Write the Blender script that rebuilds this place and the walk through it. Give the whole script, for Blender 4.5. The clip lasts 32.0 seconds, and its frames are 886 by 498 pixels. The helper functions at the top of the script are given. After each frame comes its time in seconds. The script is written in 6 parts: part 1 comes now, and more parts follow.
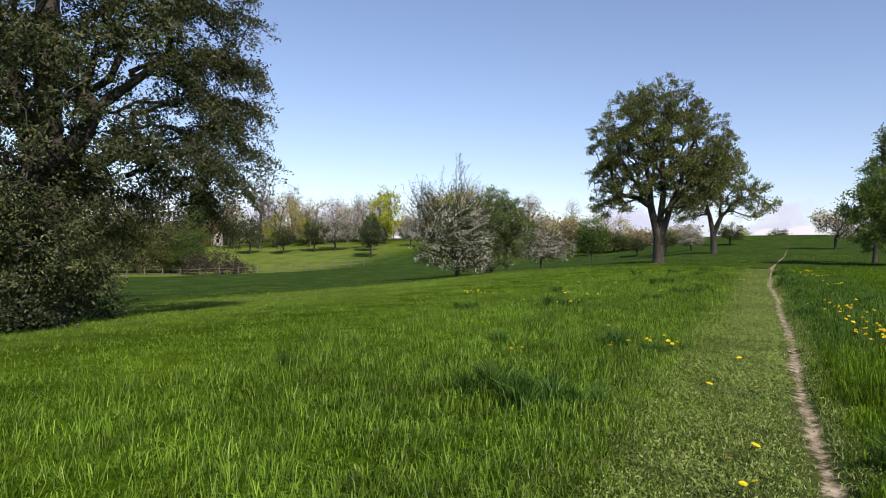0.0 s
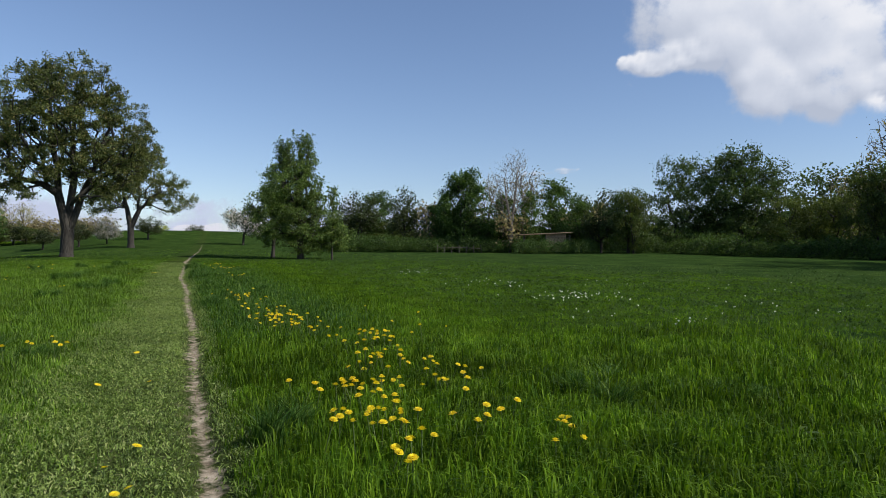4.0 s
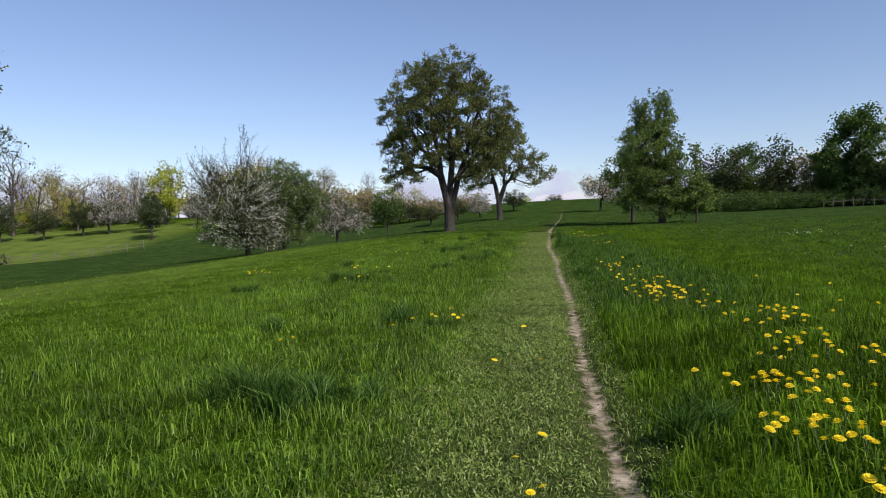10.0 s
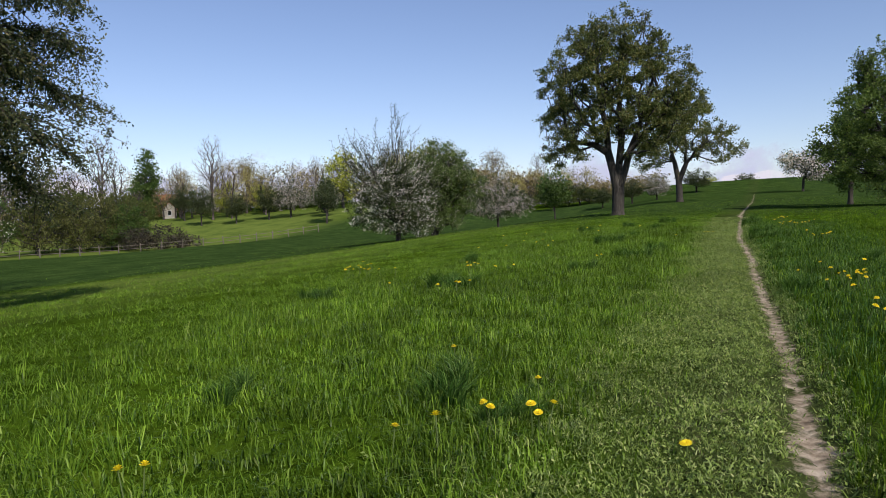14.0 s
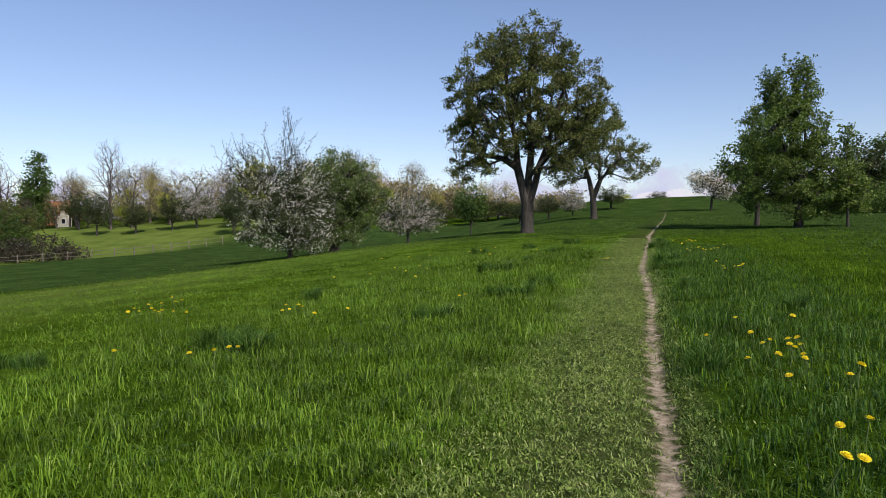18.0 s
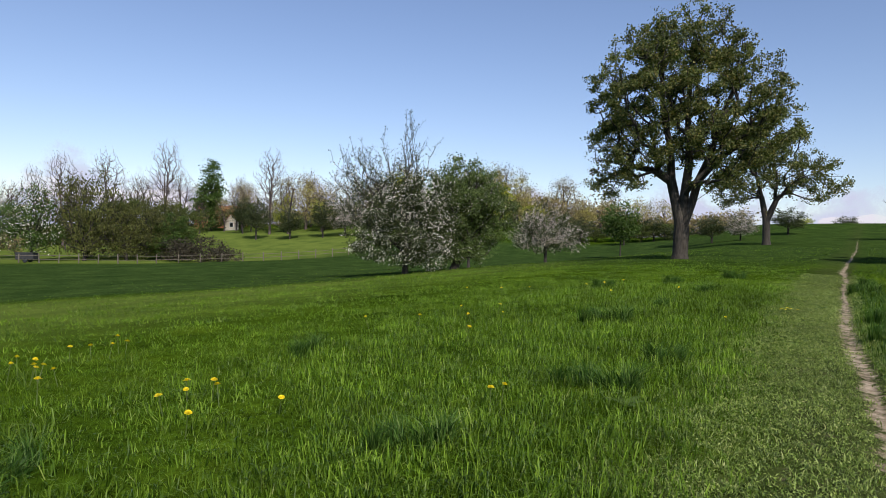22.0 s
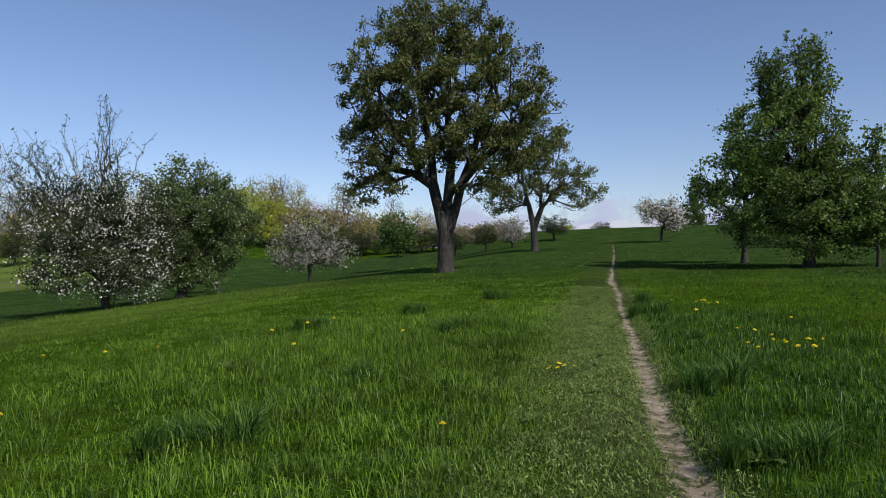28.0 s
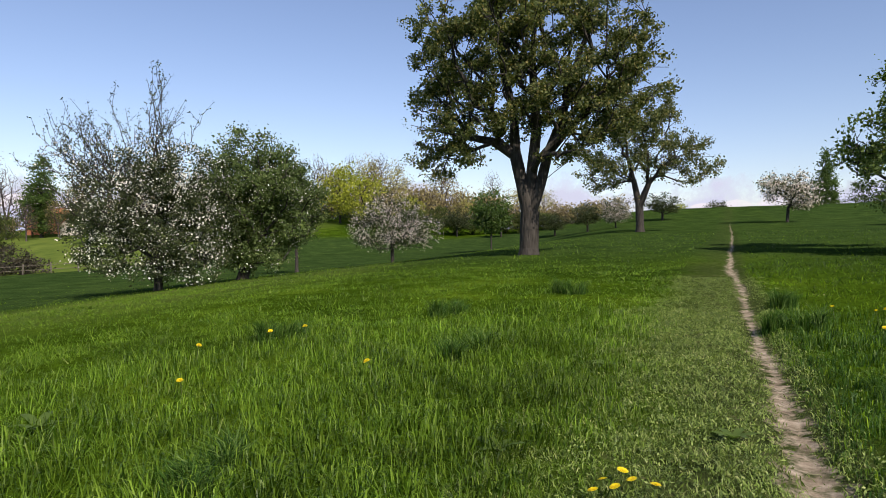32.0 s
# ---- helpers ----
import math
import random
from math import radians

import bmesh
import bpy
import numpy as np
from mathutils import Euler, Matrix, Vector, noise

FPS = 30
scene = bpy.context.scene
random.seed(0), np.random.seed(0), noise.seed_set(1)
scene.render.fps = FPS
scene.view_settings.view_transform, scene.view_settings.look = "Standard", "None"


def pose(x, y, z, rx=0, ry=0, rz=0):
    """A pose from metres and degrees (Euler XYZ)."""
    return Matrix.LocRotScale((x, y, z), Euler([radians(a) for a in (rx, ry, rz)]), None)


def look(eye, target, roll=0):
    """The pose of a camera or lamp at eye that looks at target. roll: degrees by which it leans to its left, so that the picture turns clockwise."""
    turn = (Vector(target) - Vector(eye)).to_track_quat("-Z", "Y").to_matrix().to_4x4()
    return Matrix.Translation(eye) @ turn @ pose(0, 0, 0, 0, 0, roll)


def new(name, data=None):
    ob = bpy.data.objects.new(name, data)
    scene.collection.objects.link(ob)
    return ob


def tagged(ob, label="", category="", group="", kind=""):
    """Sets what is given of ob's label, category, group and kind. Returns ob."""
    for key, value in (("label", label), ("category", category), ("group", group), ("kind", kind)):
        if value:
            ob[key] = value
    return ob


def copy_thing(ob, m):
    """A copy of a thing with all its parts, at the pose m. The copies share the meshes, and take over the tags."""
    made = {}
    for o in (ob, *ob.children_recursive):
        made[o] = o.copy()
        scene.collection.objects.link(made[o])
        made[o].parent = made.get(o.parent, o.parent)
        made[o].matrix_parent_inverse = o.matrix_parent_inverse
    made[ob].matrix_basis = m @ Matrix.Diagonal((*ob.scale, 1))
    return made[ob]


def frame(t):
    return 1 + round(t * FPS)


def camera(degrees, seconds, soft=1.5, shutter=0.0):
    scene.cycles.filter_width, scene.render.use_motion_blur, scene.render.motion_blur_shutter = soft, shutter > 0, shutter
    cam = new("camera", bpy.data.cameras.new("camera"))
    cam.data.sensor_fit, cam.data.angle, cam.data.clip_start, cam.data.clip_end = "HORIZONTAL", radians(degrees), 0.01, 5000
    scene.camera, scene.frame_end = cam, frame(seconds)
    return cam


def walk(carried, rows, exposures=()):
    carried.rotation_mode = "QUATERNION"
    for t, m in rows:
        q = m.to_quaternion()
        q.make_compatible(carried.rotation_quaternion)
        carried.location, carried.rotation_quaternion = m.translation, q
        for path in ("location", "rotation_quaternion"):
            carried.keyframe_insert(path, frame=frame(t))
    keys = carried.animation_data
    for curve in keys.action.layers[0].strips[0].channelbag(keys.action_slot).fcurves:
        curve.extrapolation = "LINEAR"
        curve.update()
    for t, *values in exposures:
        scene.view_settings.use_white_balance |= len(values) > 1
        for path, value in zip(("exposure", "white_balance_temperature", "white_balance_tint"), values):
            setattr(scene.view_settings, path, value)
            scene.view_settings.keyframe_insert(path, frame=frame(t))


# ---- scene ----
cam = camera(67.6, 32.0, soft=0.5)
PATH = [
    (0, (0.077, -1.047, 1.314), (-0.777, 0.762, 1.347), 1.1),
    (0.5, (0.087, -0.995, 1.306), (-0.634, 0.87, 1.348), 0.9),
    (1, (0.108, -0.944, 1.298), (-0.457, 0.974, 1.346), 0.8),
    (1.5, (0.144, -0.899, 1.301), (-0.22, 1.067, 1.348), 0.7),
    (2, (0.184, -0.844, 1.297), (0.089, 1.153, 1.34), 1.0),
    (2.5, (0.212, -0.81, 1.296), (0.333, 1.185, 1.354), 1.2),
    (4.5, (0.334, -0.609, 1.259), (1.275, 1.155, 1.293), 0.3),
    (5, (0.393, -0.615, 1.262), (1.526, 1.032, 1.286), -0.3),
    (5.5, (0.459, -0.638, 1.263), (1.841, 0.807, 1.293), 0.0),
    (6, (0.488, -0.692, 1.259), (2.029, 0.582, 1.312), 0.3),
    (6.5, (0.496, -0.747, 1.263), (2.102, 0.443, 1.325), 0.3),
    (7, (0.477, -0.759, 1.259), (1.966, 0.575, 1.309), 0.2),
    (7.5, (0.418, -0.692, 1.252), (1.588, 0.93, 1.274), 0.1),
    (8, (0.296, -0.612, 1.256), (1.06, 1.236, 1.287), -1.3),
    (8.5, (0.233, -0.478, 1.25), (0.678, 1.472, 1.226), -1.5),
    (9, (0.197, -0.289, 1.272), (0.374, 1.703, 1.292), -0.5),
    (9.5, (0.133, -0.086, 1.28), (0.074, 1.913, 1.239), 0.7),
    (10, (0.087, 0.0, 1.332), (-0.193, 1.98, 1.281), -1.7),
    (10.5, (0.074, 0.504, 1.333), (-0.389, 2.449, 1.36), -0.7),
    (11, (0.072, 0.956, 1.335), (-0.501, 2.871, 1.266), -0.6),
    (11.5, (0.035, 1.496, 1.357), (-0.437, 3.438, 1.276), -0.8),
    (12, (0.036, 2.094, 1.359), (-0.472, 4.028, 1.337), 1.2),
    (12.5, (0.049, 2.681, 1.361), (-0.472, 4.612, 1.38), 1.3),
    (13, (0.085, 3.24, 1.374), (-0.635, 5.105, 1.406), 1.4),
    (13.5, (0.122, 3.745, 1.388), (-0.701, 5.568, 1.363), -0.2),
    (14, (0.105, 4.255, 1.403), (-0.675, 6.095, 1.316), -1.7),
    (14.5, (0.147, 4.787, 1.417), (-0.67, 6.611, 1.341), 0.5),
    (15, (0.154, 5.322, 1.431), (-0.378, 7.25, 1.437), -0.2),
    (15.5, (0.321, 5.709, 1.457), (0.238, 7.705, 1.35), 1.7),
    (17.5, (0.445, 7.418, 1.601), (0.113, 9.39, 1.562), 1.0),
    (18, (0.443, 7.885, 1.62), (-0.123, 9.802, 1.565), -0.9),
    (18.5, (0.46, 8.389, 1.656), (-0.377, 10.202, 1.554), -0.5),
    (19, (0.388, 8.987, 1.677), (-0.394, 10.827, 1.632), -0.7),
    (19.5, (0.31, 9.561, 1.686), (-0.608, 11.337, 1.651), 0.5),
    (20, (0.205, 10.242, 1.701), (-0.677, 12.036, 1.733), -0.4),
    (20.5, (0.126, 10.966, 1.705), (-0.636, 12.814, 1.661), 1.4),
    (21, (0.111, 11.605, 1.733), (-0.654, 13.452, 1.682), 1.4),
    (21.5, (0.097, 12.226, 1.777), (-0.714, 14.054, 1.768), 1.4),
    (22, (0.118, 12.865, 1.795), (-0.869, 14.604, 1.782), 1.7),
    (22.5, (0.04, 13.46, 1.806), (-0.981, 15.18, 1.788), 0.6),
    (23, (-0.018, 13.962, 1.81), (-1.241, 15.544, 1.736), -0.4),
    (23.5, (-0.016, 14.496, 1.849), (-1.334, 15.998, 1.791), -0.2),
    (24, (-0.048, 15.1, 1.961), (-1.202, 16.732, 2.025), 0.6),
    (24.5, (-0.012, 15.553, 1.946), (-0.985, 17.298, 2.044), 2.3),
    (25, (-0.072, 16.022, 1.947), (-0.781, 17.89, 2.034), -0.0),
    (25.5, (-0.275, 16.541, 1.942), (-0.908, 18.437, 2.009), -0.3),
    (27.5, (-0.092, 18.703, 1.995), (-0.528, 20.649, 2.144), -1.2),
    (28, (-0.122, 19.261, 1.985), (-0.524, 21.22, 2.019), -0.8),
    (28.5, (-0.114, 19.795, 1.984), (-0.438, 21.769, 1.974), -0.5),
    (29, (-0.117, 20.347, 1.988), (-0.325, 22.336, 1.972), -1.2),
    (29.5, (-0.049, 20.823, 1.995), (-0.381, 22.795, 1.94), 0.2),
    (30, (-0.05, 21.257, 2.009), (-0.547, 23.194, 1.963), -1.4),
    (30.5, (-0.035, 21.679, 2.037), (-0.747, 23.546, 1.957), -1.8),
    (31, (-0.016, 22.148, 2.048), (-0.876, 23.947, 1.893), -1.2),
    (31.5, (-0.039, 22.782, 2.029), (-0.808, 24.627, 1.966), -2.9),
    (32, (-0.021, 23.352, 1.997), (-0.724, 25.224, 1.974), -0.4),
]
walk(cam, [(t, look(eye, target, roll)) for t, eye, target, roll in PATH],
     [(0, 0.35, 6580, 19), (1, 0.20, 6380, 18), (2, 0.00, 6080, 17), (2.5, 0.00, 6080, 16), (4.5, 0.02, 6180, 12), (6, 0.30, 6380, 12), (7, 0.42, 6580, 13), (8, 0.10, 6280, 12), (9, 0.10, 6280, 17), (13, 0.05, 6280, 19), (19, 0.12, 6330, 18), (23, 0.10, 6330, 17), (25.5, 0.02, 6180, 17), (28, -0.19, 5980, 17), (29, 0.40, 6480, 20), (31, 0.30, 6580, 19), (32, 0.24, 6580, 19)])


# ---- world, sun, sky ----
SUN_EL, SUN_DIR = radians(40), Vector((0.75, -0.66, 0)).normalized()
world = bpy.data.worlds.new("sky")
scene.world = world
world.use_nodes = True
wn = world.node_tree
sky = wn.nodes.new("ShaderNodeTexSky")
sky.sky_type = "NISHITA"
sky.sun_disc = False
sky.sun_elevation = SUN_EL
sky.sun_rotation = math.atan2(SUN_DIR.x, SUN_DIR.y)
sky.air_density, sky.dust_density, sky.ozone_density = 1.0, 0.4, 2.2
haze = wn.nodes.new("ShaderNodeMix")
haze.data_type, haze.blend_type = "RGBA", "MULTIPLY"
haze.inputs[0].default_value = 1.0
haze.inputs[7].default_value = (1.025, 0.99, 1.0, 1.0)
wn.links.new(sky.outputs[0], haze.inputs[6])
wn.links.new(haze.outputs[2], wn.nodes["Background"].inputs[0])
wn.nodes["Background"].inputs[1].default_value = 0.124
sun_data = bpy.data.lights.new("sun", "SUN")
sun_data.energy, sun_data.angle, sun_data.color = 5.0, radians(0.55), (1.0, 0.92, 0.78)
sun = new("sun", sun_data)
sun.matrix_world = look((0, 0, 60), Vector((0, 0, 60)) - Vector((SUN_DIR.x * math.cos(SUN_EL), SUN_DIR.y * math.cos(SUN_EL), math.sin(SUN_EL))))


# ---- materials ----
def rgb(c):
    return (*c, 1.0)


def material(name, rough=0.8):
    m = bpy.data.materials.new(name)
    m.use_nodes = True
    nt = m.node_tree
    bsdf = nt.nodes["Principled BSDF"]
    bsdf.inputs["Roughness"].default_value = rough
    bsdf.inputs["Specular IOR Level"].default_value = 0.25
    return m, nt, bsdf


def node(nt, kind, **kw):
    n = nt.nodes.new(kind)
    for k, v in kw.items():
        n.inputs[k].default_value = v
    return n


def ramp(nt, fac, stops):
    r = nt.nodes.new("ShaderNodeValToRGB")
    e = r.color_ramp.elements
    while len(e) < len(stops):
        e.new(0.5)
    for el, (p, c) in zip(e, stops):
        el.position, el.color = p, rgb(c)
    nt.links.new(fac, r.inputs[0])
    return r.outputs[0]


def mixc(nt, fac, a, b, blend="MIX"):
    m = nt.nodes.new("ShaderNodeMix")
    m.data_type, m.blend_type = "RGBA", blend
    for sock, v in ((m.inputs[0], fac), (m.inputs[6], a), (m.inputs[7], b)):
        if isinstance(v, (float, int)):
            sock.default_value = v
        elif isinstance(v, tuple):
            sock.default_value = rgb(v)
        else:
            nt.links.new(v, sock)
    return m.outputs[2]


def noise_tex(nt, scale, detail=4.0, rough=0.6, space="Object"):
    co = nt.nodes.new("ShaderNodeTexCoord")
    n = node(nt, "ShaderNodeTexNoise", Scale=scale, Detail=detail, Roughness=rough)
    nt.links.new(co.outputs[space], n.inputs["Vector"])
    return n.outputs["Fac"]


def bump(nt, bsdf, height, strength=0.5, distance=0.02):
    b = node(nt, "ShaderNodeBump", Strength=strength, Distance=distance)
    nt.links.new(height, b.inputs["Height"])
    nt.links.new(b.outputs[0], bsdf.inputs["Normal"])


def leaf_material(name, stops, translucent=0.4, rough=0.55, patch=0.35, patch_scale=0.35, fine=0.0, fine_scale=3.0, gloss=0.25):
    """Foliage: each leaf its own tone, with broad patches of tone over the whole plant."""
    m, nt, bsdf = material(name, rough)
    bsdf.inputs["Specular IOR Level"].default_value = gloss
    geo = nt.nodes.new("ShaderNodeNewGeometry")
    col = ramp(nt, geo.outputs["Random Per Island"], stops)
    broad = noise_tex(nt, patch_scale, 3)
    shade = ramp(nt, broad, [(0.3, (1 - patch,) * 3), (0.7, (1 + patch * 0.6,) * 3)])
    col = mixc(nt, 1.0, col, shade, "MULTIPLY")
    if fine:
        col = mixc(nt, 1.0, col, ramp(nt, noise_tex(nt, fine_scale, 2), [(0.35, (1 - fine,) * 3), (0.65, (1 + fine * 0.7,) * 3)]), "MULTIPLY")
    nt.links.new(col, bsdf.inputs["Base Color"])
    tr = nt.nodes.new("ShaderNodeBsdfTranslucent")
    warm = mixc(nt, 1.0, col, (1.15, 1.2, 0.6), "MULTIPLY")
    nt.links.new(warm, tr.inputs[0])
    mix = nt.nodes.new("ShaderNodeMixShader")
    mix.inputs[0].default_value = translucent
    nt.links.new(bsdf.outputs[0], mix.inputs[1])
    nt.links.new(tr.outputs[0], mix.inputs[2])
    nt.links.new(mix.outputs[0], nt.nodes["Material Output"].inputs[0])
    return m


def bark_material(name, dark, light, scale=6.0):
    m, nt, bsdf = material(name, 0.9)
    co = nt.nodes.new("ShaderNodeTexCoord")
    mp = nt.nodes.new("ShaderNodeMapping")
    mp.inputs["Scale"].default_value = (1, 1, 0.22)
    nt.links.new(co.outputs["Object"], mp.inputs[0])
    v = node(nt, "ShaderNodeTexVoronoi", Scale=scale * 2)
    n = node(nt, "ShaderNodeTexNoise", Scale=scale, Detail=6.0, Roughness=0.7)
    nt.links.new(mp.outputs[0], v.inputs["Vector"])
    nt.links.new(mp.outputs[0], n.inputs["Vector"])
    col = ramp(nt, n.outputs["Fac"], [(0.3, dark), (0.7, light)])
    col = mixc(nt, 0.5, col, ramp(nt, v.outputs["Distance"], [(0.0, (0.35,) * 3), (0.5, (1,) * 3)]), "MULTIPLY")
    nt.links.new(col, bsdf.inputs["Base Color"])
    bump(nt, bsdf, v.outputs["Distance"], 0.8, 0.04)
    return m


BARK = bark_material("bark_dark", (0.018, 0.016, 0.013), (0.066, 0.060, 0.050))
BARK_GREY = bark_material("bark_grey", (0.09, 0.08, 0.07), (0.30, 0.27, 0.23))
LEAF_BIG = leaf_material("leaf_pear", [(0.0, (0.043, 0.066, 0.018)), (0.5, (0.100, 0.130, 0.036)), (0.85, (0.184, 0.200, 0.062)), (1.0, (0.31, 0.26, 0.095))])
LEAF_OAK = leaf_material("leaf_old_tree", [(0.0, (0.028, 0.046, 0.020)), (0.6, (0.066, 0.087, 0.035)), (0.9, (0.128, 0.134, 0.051)), (1.0, (0.20, 0.172, 0.08))], 0.32)
LEAF_CONE = leaf_material("leaf_cone_pear", [(0.0, (0.050, 0.092, 0.019)), (0.6, (0.114, 0.182, 0.038)), (1.0, (0.24, 0.31, 0.078))])
LEAF_GREEN = leaf_material("leaf_green", [(0.0, (0.045, 0.092, 0.018)), (0.6, (0.076, 0.136, 0.029)), (1.0, (0.128, 0.194, 0.047))], 0.45)
LEAF_APPLE = leaf_material("leaf_apple", [(0.0, (0.028, 0.046, 0.016)), (0.6, (0.060, 0.082, 0.030)), (1.0, (0.11, 0.13, 0.05))])
LEAF_ORCHARD = leaf_material("leaf_orchard", [(0.0, (0.056, 0.094, 0.026)), (0.6, (0.102, 0.154, 0.043)), (1.0, (0.19, 0.25, 0.085))])
LEAF_YELLOW = leaf_material("leaf_spring_yellow", [(0.0, (0.20, 0.24, 0.02)), (0.6, (0.34, 0.38, 0.035)), (1.0, (0.48, 0.50, 0.07))])
LEAF_DARK = leaf_material("leaf_dark", [(0.0, (0.044, 0.078, 0.021)), (0.6, (0.074, 0.118, 0.032)), (1.0, (0.118, 0.168, 0.050))], 0.45, patch=0.45, patch_scale=0.25)
LEAF_OLIVE = leaf_material("leaf_olive", [(0.0, (0.066, 0.094, 0.021)), (0.6, (0.108, 0.142, 0.035)), (1.0, (0.165, 0.200, 0.056))], 0.5, patch=0.4, patch_scale=0.25)
LEAF_BROWN = leaf_material("leaf_brown_green", [(0.0, (0.052, 0.063, 0.017)), (0.6, (0.110, 0.122, 0.033)), (1.0, (0.18, 0.19, 0.058))], 0.4, patch=0.4, patch_scale=0.25)
LEAF_BUD = leaf_material("leaf_bud", [(0.0, (0.17, 0.135, 0.070)), (0.5, (0.32, 0.262, 0.128)), (1.0, (0.48, 0.42, 0.19))])
LEAF_GOLD = leaf_material("leaf_gold_bud", [(0.0, (0.24, 0.21, 0.055)), (0.5, (0.41, 0.37, 0.10)), (1.0, (0.56, 0.52, 0.16))])
BRUSH = leaf_material("dead_brush", [(0.0, (0.018, 0.016, 0.010)), (0.6, (0.040, 0.035, 0.020)), (1.0, (0.075, 0.066, 0.038))], 0.1)
BARK_BROWN = bark_material("bark_brown", (0.036, 0.029, 0.027), (0.125, 0.104, 0.094))
NEEDLE = leaf_material("needle", [(0.0, (0.010, 0.022, 0.012)), (0.7, (0.022, 0.042, 0.022)), (1.0, (0.04, 0.06, 0.03))], 0.1)
# dark ivy leaf; shade under the old tree's crown is in the colour too
SHADED_IVY = leaf_material("ivy", [(0.0, (0.014, 0.022, 0.010)), (0.7, (0.030, 0.042, 0.018)), (1.0, (0.060, 0.070, 0.032))], 0.2)
PETAL = leaf_material("blossom", [(0.0, (0.80, 0.74, 0.74)), (0.3, (0.88, 0.86, 0.85)), (1.0, (0.93, 0.92, 0.90))], 0.35, 0.6, 0.05)
PETAL_PINK = leaf_material("blossom_pink", [(0.0, (0.60, 0.50, 0.51)), (0.5, (0.76, 0.69, 0.69)), (1.0, (0.88, 0.85, 0.84))], 0.35, 0.6, 0.1)
GRASS = leaf_material("grass_blades", [(0.0, (0.048, 0.106, 0.008)), (0.3, (0.101, 0.192, 0.013)), (0.7, (0.152, 0.264, 0.021)), (0.97, (0.204, 0.322, 0.036)), (1.0, (0.29, 0.36, 0.10))], 0.38, 0.42, 0.28, 0.30, 0.34, 1.8, 0.18)
GRASS_LUSH = leaf_material("lush_grass_blades", [(0.0, (0.030, 0.073, 0.005)), (0.3, (0.071, 0.145, 0.008)), (0.7, (0.120, 0.217, 0.012)), (0.97, (0.178, 0.285, 0.016)), (1.0, (0.20, 0.30, 0.04))], 0.42, 0.5, 0.25, 0.30, 0.40, 1.6, 0.06)
HERB = leaf_material("field_herb_leaves", [(0.0, (0.024, 0.056, 0.010)), (0.5, (0.044, 0.092, 0.016)), (0.9, (0.074, 0.132, 0.028)), (1.0, (0.16, 0.20, 0.09))], 0.35, 0.5, 0.25, 0.30, 0.30, 1.6, 0.2)
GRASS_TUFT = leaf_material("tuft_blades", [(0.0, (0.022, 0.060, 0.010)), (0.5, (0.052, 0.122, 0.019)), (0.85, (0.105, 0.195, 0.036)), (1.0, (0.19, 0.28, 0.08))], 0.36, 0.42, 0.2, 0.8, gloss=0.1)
MAT_LEAF = leaf_material("trodden_leaves", [(0.0, (0.064, 0.106, 0.015)), (0.45, (0.172, 0.252, 0.048)), (0.85, (0.285, 0.375, 0.10)), (1.0, (0.36, 0.39, 0.15))], 0.3, 0.42, 0.25, 0.9, gloss=0.3)
YELLOW = leaf_material("dandelion_petals", [(0.0, (0.80, 0.60, 0.01)), (0.6, (0.90, 0.73, 0.015)), (1.0, (0.94, 0.80, 0.05))], 0.3, 0.6, 0.05)
STALK = leaf_material("stalk", [(0.0, (0.06, 0.12, 0.025)), (1.0, (0.12, 0.17, 0.05))], 0.2)
WHITE_FLOWER = leaf_material("white_petals", [(0.0, (0.75, 0.75, 0.72)), (1.0, (0.88, 0.88, 0.85))], 0.3, 0.6, 0.05)


def wood_material(name, dark, light):
    m, nt, bsdf = material(name, 0.85)
    n = noise_tex(nt, 9, 6, 0.7)
    nt.links.new(ramp(nt, n, [(0.3, dark), (0.7, light)]), bsdf.inputs["Base Color"])
    bump(nt, bsdf, n, 0.4, 0.01)
    return m


WOOD = wood_material("weathered_wood", (0.07, 0.061, 0.05), (0.18, 0.16, 0.13))
WOOD_TAN = wood_material("tan_boards", (0.22, 0.14, 0.08), (0.48, 0.34, 0.21))
RED_TILE = wood_material("red_tiles", (0.30, 0.08, 0.035), (0.50, 0.17, 0.08))
RED_WALL = wood_material("red_wall", (0.36, 0.12, 0.06), (0.52, 0.22, 0.12))
PLASTER = wood_material("pale_plaster", (0.58, 0.54, 0.46), (0.76, 0.72, 0.64))
GREY_METAL = wood_material("grey_sheet", (0.016, 0.018, 0.02), (0.04, 0.043, 0.046))
WHITE_FRAME = wood_material("white_frame", (0.62, 0.64, 0.66), (0.80, 0.81, 0.82))
DARK_PANE, _nt, _b = material("window_pane", 0.08)
_b.inputs["Base Color"].default_value = (0.03, 0.035, 0.04, 1)
_b.inputs["Specular IOR Level"].default_value = 0.6


# ---- the lie of the land ----
def smooth(a):
    a = np.clip(a, 0.0, 1.0)
    return a * a * (3 - 2 * a)


def wave(x, y, s, seed):
    """A cheap smooth wobble of amplitude about 1."""
    r = np.random.RandomState(seed)
    out = 0.0
    for _ in range(5):
        a, b, c = r.uniform(-1, 1, 2).tolist() + [r.uniform(0, 6.28)]
        out = out + np.sin((x * a + y * b) * 2 * s + c)
    return out / 2.6


knots = [(-60, 0.2), (0, 0.46), (5, 0.52), (10, 0.56), (16, 0.63), (20, 0.62), (24, 0.54), (28, 0.58), (32, 0.67), (36, 0.86), (44, 0.98), (60, 1.9), (79, 2.9), (110, 4.3), (150, 6.4), (400, 16)]
PATH_Y = np.arange(-60, 400, 0.5)
PATH_X = np.convolve(np.pad(np.interp(PATH_Y, *zip(*knots)), 8, "edge"), np.ones(17) / 17, "valid")


